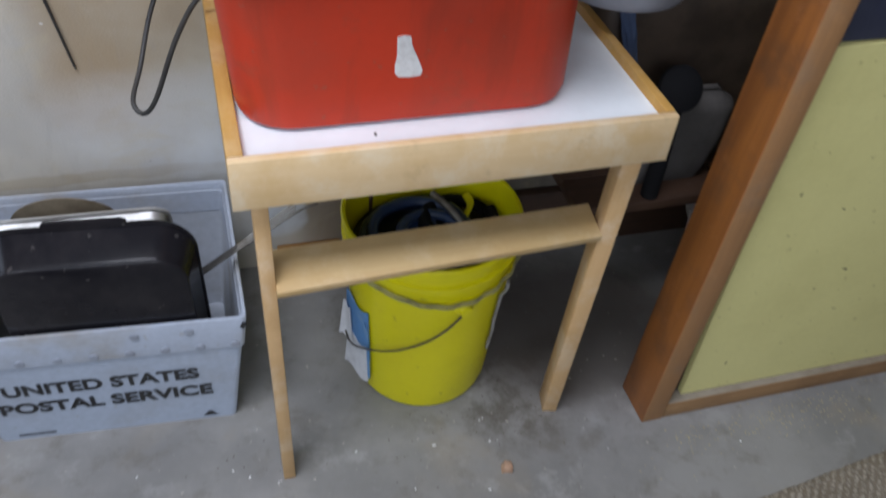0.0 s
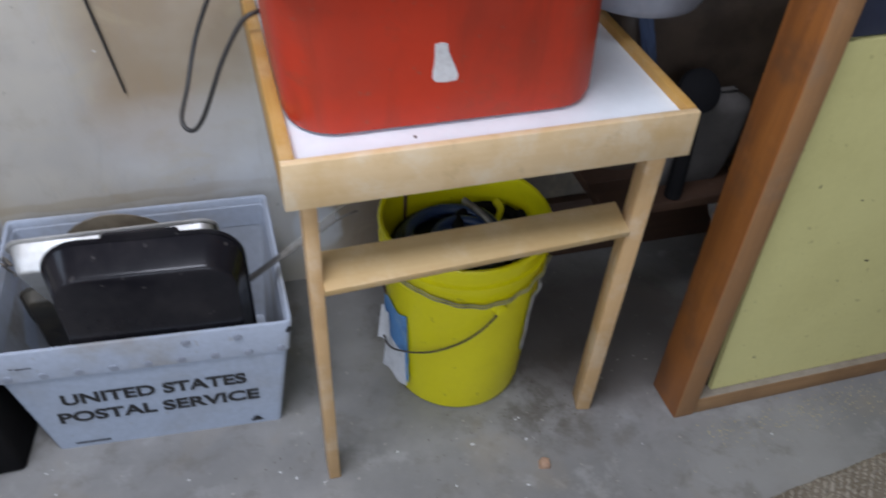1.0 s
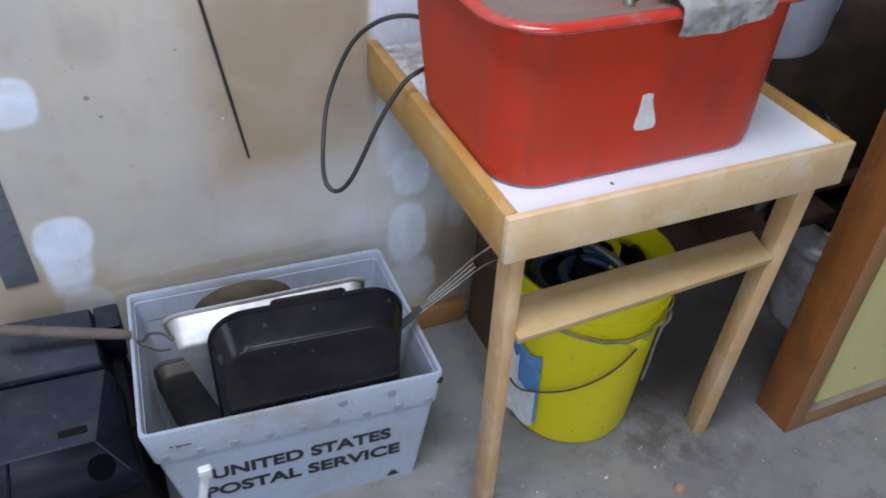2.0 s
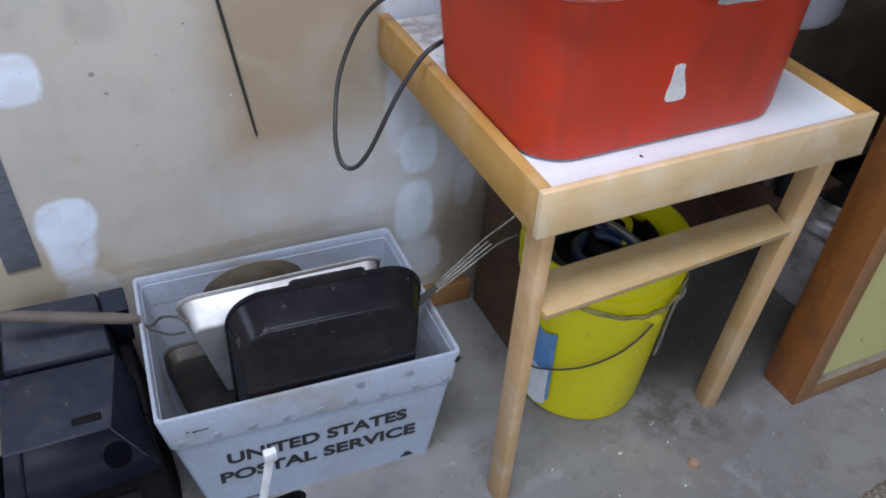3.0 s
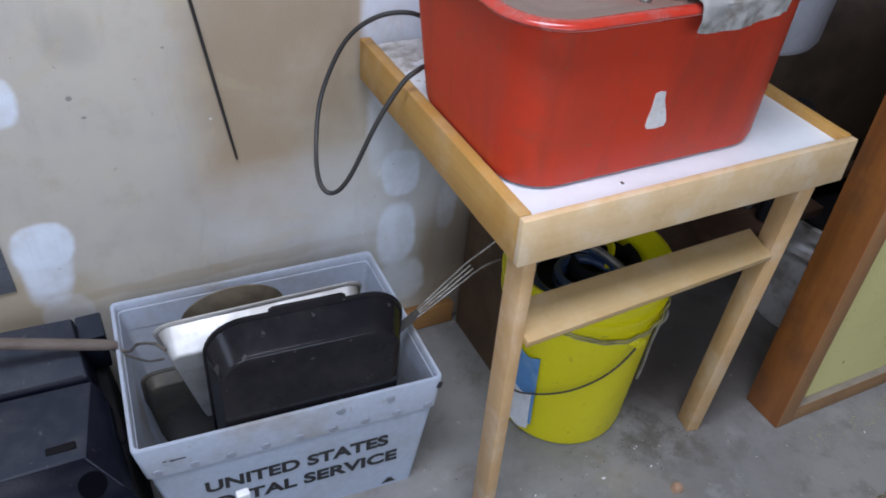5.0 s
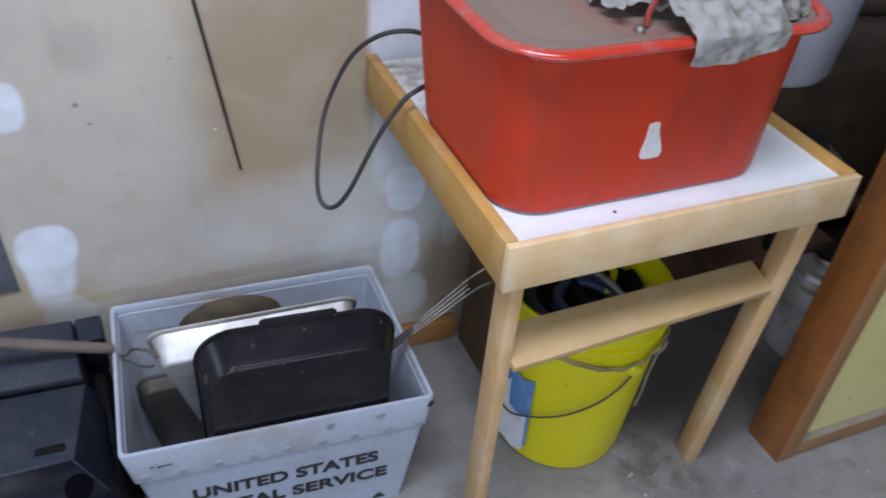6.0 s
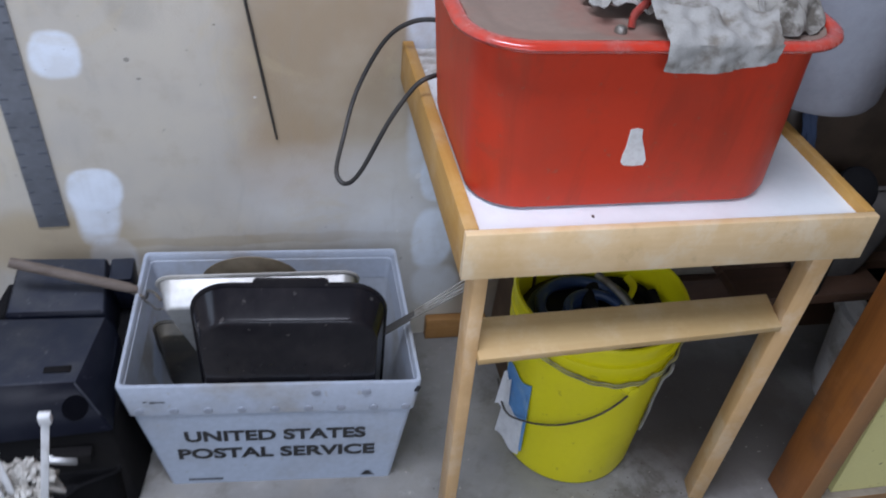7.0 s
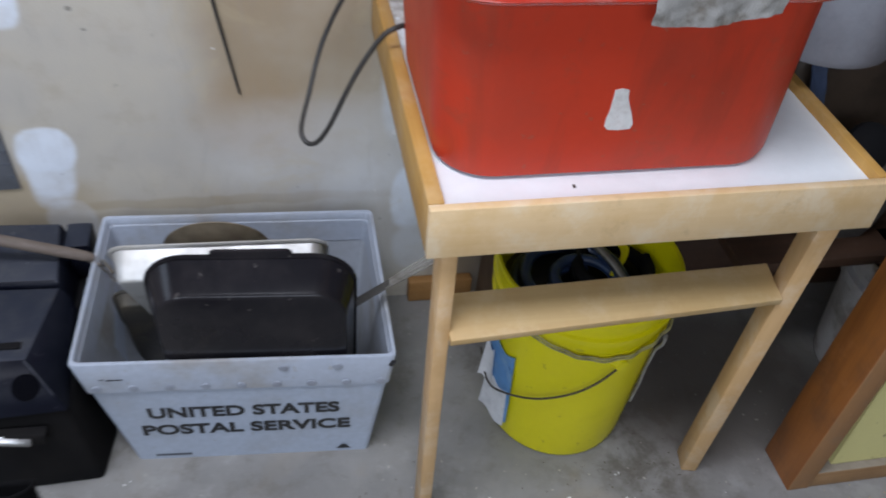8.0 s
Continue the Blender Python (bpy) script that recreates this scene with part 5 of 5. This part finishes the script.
# ---------------------------------------------------------------- under and behind the stand
def build_bucket():
    b = thing("bucket", (0.31, 1.0, 0), "bright yellow plastic bucket with wire bail under the stand", "bucket")
    cx, cy = 0.314, 0.987
    def wall_r(z):
        return 0.1215 + 0.064 * z

    prof = [(0.112, 0.0), (0.119, 0.004), (wall_r(0.02), 0.02), (wall_r(0.28), 0.28), (0.1395, 0.287), (0.1445, 0.289), (0.145, 0.297), (0.1405, 0.300), (0.1415, 0.323),
            (0.1470, 0.325), (0.1475, 0.333), (0.1425, 0.336), (0.1435, 0.358), (0.1475, 0.360), (0.1485, 0.368), (0.146, 0.372), (0.141, 0.371), (0.138, 0.360), (0.118, 0.02), (0.05, 0.012)]
    part("shell", turned(cx, cy, prof, 56), YELLOW, b)
    # dark disc under the hose closes the bucket's depth
    part("sludge", turned(cx, cy, [(0.1335, 0.284), (0.133, 0.290), (0.09, 0.294), (0.0, 0.291)], 36), DARK_FILL, b, "dark disc that closes the bucket")
    # bail ear and the wire bail hanging down in front
    for ang in (-82, 98):
        a = radians(ang)
        e = Matrix.Translation((cx + 0.139 * math.cos(a), cy + 0.139 * math.sin(a), 0.280)) @ Matrix.Rotation(a, 4, "Z") @ Matrix.Rotation(radians(90), 4, "Y")
        part("ear", moved(turned(0, 0, [(0.016, -0.006), (0.016, 0.003), (0.012, 0.007), (0.010, 0.014), (0.0, 0.015)], 20), e), YELLOW, b)
    pts = [(cx + r * math.cos(radians(a)), cy + r * math.sin(radians(a)), z) for a, z, r in
           ((-82, 0.279, 0.1495), (-94, 0.239, 0.147), (-108, 0.207, 0.146), (-127, 0.175, 0.147), (-148, 0.147, 0.150), (-166, 0.128, 0.150), (-190, 0.142, 0.147))]
    part("bail", tube(spline(pts, 6), 0.0019, 8), RUSTY_WIRE, b, "dark steel wire bail")
    # loose wire lying round under the rim
    ring = [(cx + (0.1495 + 0.002 * math.sin(3 * k)) * math.cos(radians(a)), cy + (0.1495 + 0.002 * math.sin(3 * k)) * math.sin(radians(a)), 0.316 - 0.016 * math.sin(radians((a + 150) * 1.5)) ** 2)
            for k, a in enumerate(range(-150, -25, 8))]
    part("wire", tube(spline(ring, 3), 0.0017, 6), GRIMY_WIRE, b, "grimy wire")
    ring2 = [(x, y, z - 0.006) for x, y, z in ring]
    part("wire", tube(spline(ring2, 3), 0.0016, 6), GRIMY_WIRE, b, "grimy wire")
    # peeling label
    def label(a0, a1, z0, z1, lift, curl, mat, text):
        def shape(u, v):
            a = radians(a0 + (a1 - a0) * u)
            z = z0 + (z1 - z0) * v
            r = wall_r(z) + lift + curl * (1 - u) ** 2 * (1.2 - v)
            z += 0.006 * math.sin(7 * u) - 0.014 * u * (1 - v)
            return (cx + r * math.cos(a), cy + r * math.sin(a), z)
        bm = cloth_sheet(16, 12, shape)
        part("label", bm, mat, b, text, 50)
    label(-178, -149, 0.105, 0.220, 0.0030, 0.010, LABEL_BLUE, "peeling blue label")
    label(-176, -151, 0.042, 0.128, 0.0065, 0.013, LABEL_WHITE, "peeling white label")
    label(-176, -167, 0.120, 0.200, 0.0110, 0.014, LABEL_WHITE, "curled white strip")
    label(-153, -148.5, 0.060, 0.190, 0.0060, 0.0, LABEL_BLUE, "blue label edge")
    # string down the side
    a = radians(-50)
    s = []
    for k in range(11):
        z = 0.30 - 0.0175 * k
        r = wall_r(z) + 0.002 + (0.006 if z > 0.28 else 0.0) + 0.004 + 0.0008 * math.sin(k)
        s.append((cx + r * math.cos(a + 0.008 * math.sin(2 * k)), cy + r * math.sin(a + 0.008 * math.sin(2 * k)), z))
    part("string", tube(spline(s, 3), 0.0055, 6, True, 0.5), CLOTH, b, "frayed pale string")

    hose = thing("hose", (0.3, 1.0, 0.25), "coiled blue and black hose inside the yellow bucket", "hose")
    coil = [(cx - 0.018 + (0.098 - 0.0008 * k) * math.cos(0.4 * k), cy + (0.098 - 0.0008 * k) * math.sin(0.4 * k), 0.298 + 0.0011 * k) for k in range(34)]
    part("coil", tube(spline(coil, 3), 0.010, 10), BLUE_PLASTIC, hose, "blue hose")
    coil = [(cx + 0.002 + 0.052 * math.cos(1.2 + 0.5 * k), cy - 0.004 + 0.052 * math.sin(1.2 + 0.5 * k), 0.300 + 0.0014 * k) for k in range(22)]
    part("coil", tube(spline(coil, 3), 0.009, 10), BLUE_PLASTIC, hose, "blue hose")
    coil = [(cx + 0.055 + 0.058 * math.cos(1.2 + 0.55 * k), cy + 0.022 + 0.058 * math.sin(1.2 + 0.55 * k), 0.300 + 0.0012 * k) for k in range(22)]
    part("coil", tube(spline(coil, 3), 0.011, 10), MATTE_BLACK, hose, "black hose")
    part("nozzle", tube(spline([(0.372, 0.90, 0.330), (0.362, 0.95, 0.348), (0.346, 1.0, 0.356), (0.330, 1.05, 0.350)], 5), 0.0062, 10, True, 0.5), STEEL, hose, "dull grey strap")
    part("strip", tube(spline([(0.36, 0.985, 0.325), (0.39, 1.02, 0.338), (0.395, 1.06, 0.330)], 5), 0.007, 8, True, 0.4), YELLOW, hose, "yellow strip")


build_bucket()


def build_corner():
    pail = thing("pail", (1.0, 1.03, 0), "grimy white plastic pail standing behind the wooden post", "pail")
    cx, cy = 0.998, 1.006
    part("shell", turned(cx, cy, [(0.112, 0), (0.118, 0.004), (0.135, 0.214), (0.147, 0.216), (0.148, 0.234), (0.134, 0.238), (0.135, 0.260), (0.150, 0.262), (0.151, 0.290),
                                  (0.146, 0.294), (0.141, 0.292), (0.138, 0.25), (0.116, 0.01)], 48), PAIL_PLASTIC, pail)
    # no lid: a black disc stands for the shade inside the pail
    part("lid", turned(cx, cy, [(0.1385, 0.276), (0.1385, 0.282), (0.10, 0.285), (0.0, 0.285)], 36), MATTE_BLACK, pail, "black disc for the pail's shaded inside")

    def sack(name, label, x0, x1, y0, y1, z0, z1, mat, seed, r=0.06, lump=0.012, lean_x=0.0):
        ob = thing(name, ((x0 + x1) / 2, (y0 + y1) / 2, z0), label, "bag")
        rings = []
        for k in range(15):
            f = k / 14
            grow = -0.02 * (1 - f) ** 4 - 0.035 * max(0, f - 0.85) * 6
            ring = []
            for x, y in rounded(x0 - grow, x1 + grow, y0 - grow, y1 + grow, r, 7):
                q = Vector((x * 14, y * 14, f * 3 + seed))
                a = noise.noise(q) * lump * (0.3 if k == 0 else 1) * (0.0 if k == 14 else 1)
                mx, my = (x0 + x1) / 2, (y0 + y1) / 2
                d = Vector((x - mx, y - my, 0)).normalized()
                ring.append((x + d.x * a + lean_x * f, y + d.y * a, z0 + (z1 - z0) * f ** 0.9))
            rings.append(ring)
        part("sack", loft(rings), mat, ob, "", 60)
        return ob

    # sack drawn wide, with an added roll, to keep the lit wall dark
    brown = sack("brown_sack", "dark brown sack standing on the bench shelf", 0.560, 1.32, 1.035, 1.20, 0.3625, 0.7255, VINYL, 2.0)
    roll = [(0.60 + 0.034 * k, 1.147 + 0.006 * math.sin(1.7 * k), 0.744 + 0.004 * math.sin(2.3 * k + 1)) for k in range(20)]
    part("rolled_top", tube(spline(roll, 3), lambda f: 0.024 + 0.004 * math.sin(17 * f), 12), VINYL, brown, "added roll that covers the bright wall behind the sack")
    sack("canvas_bag", "slack grey canvas bag on the bench shelf", 0.660, 0.815, 0.975, 1.026, 0.3625, 0.548, GREY_CANVAS, 8.0, 0.025, 0.014)

    gun = thing("grease_gun", (0.68, 0.96, 0.3625), "black hand tool leaning on the canvas bag", "hand tool")
    part("barrel", tube(spline([(0.690, 0.962, 0.365), (0.688, 0.960, 0.45), (0.684, 0.958, 0.53), (0.681, 0.956, 0.572)], 6), lambda f: 0.015 - 0.003 * f, 12), MATTE_BLACK, gun)
    knob = Matrix.Translation((0.679, 0.952, 0.582)) @ Matrix.Rotation(radians(55), 4, "X")
    part("knob", moved(turned(0, 0, [(0.030, -0.012), (0.036, -0.006), (0.036, 0.004), (0.026, 0.012), (0.0, 0.014)], 24), knob), MATTE_BLACK, gun)
    strip = thing("blue_cloth", (0.60, 1.02, 0.60), "faded blue cloth strip hanging beside the white tub", "cloth")

    def hang(u, v):
        x, z = 0.582 + 0.036 * v + 0.024 * (u - 0.5), 0.727 - 0.140 * v
        return (x, 1.021 - 0.020 * v + 0.006 * noise.noise(Vector((u * 4, v * 5, 3.0))), z)
    part("strip", cloth_sheet(8, 24, hang), BLUE_CLOTH, strip, "", 60)
    jug = thing("white_tub", (0.58, 1.0, 0.728), "white plastic tub with a blue label on the brown sack", "plastic tub")
    cx, cy = 0.565, 1.012
    prof = [(0.083, 0.728), (0.094, 0.7315), (0.100, 0.742), (0.112, 0.95), (0.117, 0.952), (0.117, 0.966), (0.110, 0.968), (0.0, 0.969)]
    part("shell", turned(cx, cy, prof, 48), WHITE_PLASTIC, jug)

    def shape(u, v):
        a = radians(-42 + 60 * u)
        z = 0.785 + 0.12 * v
        r = 0.1030 + 0.010 * (z - 0.768) / 0.182 + 0.001
        return (cx + r * math.cos(a), cy + r * math.sin(a), z)
    part("label", cloth_sheet(12, 3, shape), LABEL_BLUE, jug, "blue label", 50)


build_corner()


# ---------------------------------------------------------------- small litter on the floor
def build_litter():
    rng = random.Random(5)
    chip = thing("wood_chip", (0.399, 0.722, 0), "small pinkish wood offcut lying on the concrete", "wood chip")
    part("block", hexa([(0.386, 0.709, 0.0), (0.405, 0.705, 0.0), (0.409, 0.721, 0.0), (0.390, 0.725, 0.0),
                        (0.391, 0.710, 0.015), (0.405, 0.706, 0.011), (0.407, 0.720, 0.012), (0.394, 0.722, 0.017)], 0.001), CHIP_WOOD, chip)
    shard = thing("paper_fleck", (0.288, 0.788, 0), "white paper fleck on the concrete", "paper fleck")
    part("scrap", hexa([(0.285, 0.786, 0.0), (0.292, 0.786, 0.0), (0.292, 0.790, 0.0), (0.285, 0.790, 0.0),
                        (0.286, 0.787, 0.002), (0.291, 0.786, 0.003), (0.291, 0.789, 0.002), (0.286, 0.790, 0.001)]), STICKER, shard)

    def scatter(name, label, spots, mat, lo, hi):
        bms = []
        for cx, cy, sx, sy, count in spots:
            for _ in range(count):
                s = rng.uniform(lo, hi)
                p = (rng.gauss(cx, sx), rng.gauss(cy, sy), s * 0.25)
                bms.append(moved(box(-s, s, -s * 0.5, s * 0.5, -s * 0.25, s * 0.3), Matrix.Translation(p) @ Matrix.Rotation(rng.random() * 6.3, 4, "Z")))
        tagged(part(name, joined(*bms), mat, None, label, 0), category=name.replace("_", " "), kind="stuff")

    scatter("sawdust", "pale sawdust crumbs scattered on the concrete by the bench",
            [(0.74, 0.705, 0.020, 0.012, 40), (0.80, 0.69, 0.05, 0.02, 50), (0.90, 0.70, 0.030, 0.012, 60), (0.98, 0.70, 0.06, 0.030, 110), (1.1, 0.72, 0.08, 0.03, 120), (0.66, 0.67, 0.05, 0.03, 14)], SAWDUST, 0.0004, 0.0018)
    scatter("grit", "dark grit scattered on the concrete under the stand",
            [(0.43, 0.84, 0.07, 0.05, 70), (0.3, 0.75, 0.2, 0.08, 30), (0.0, 0.86, 0.1, 0.06, 10)], GRIT, 0.0005, 0.0017)
    scatter("crumbs", "small pale crumbs scattered on the concrete",
            [(-0.1, 0.80, 0.12, 0.05, 8), (0.4, 0.72, 0.2, 0.06, 12), (-0.40, 0.90, 0.03, 0.03, 4)], STICKER, 0.0006, 0.0024)


build_litter()
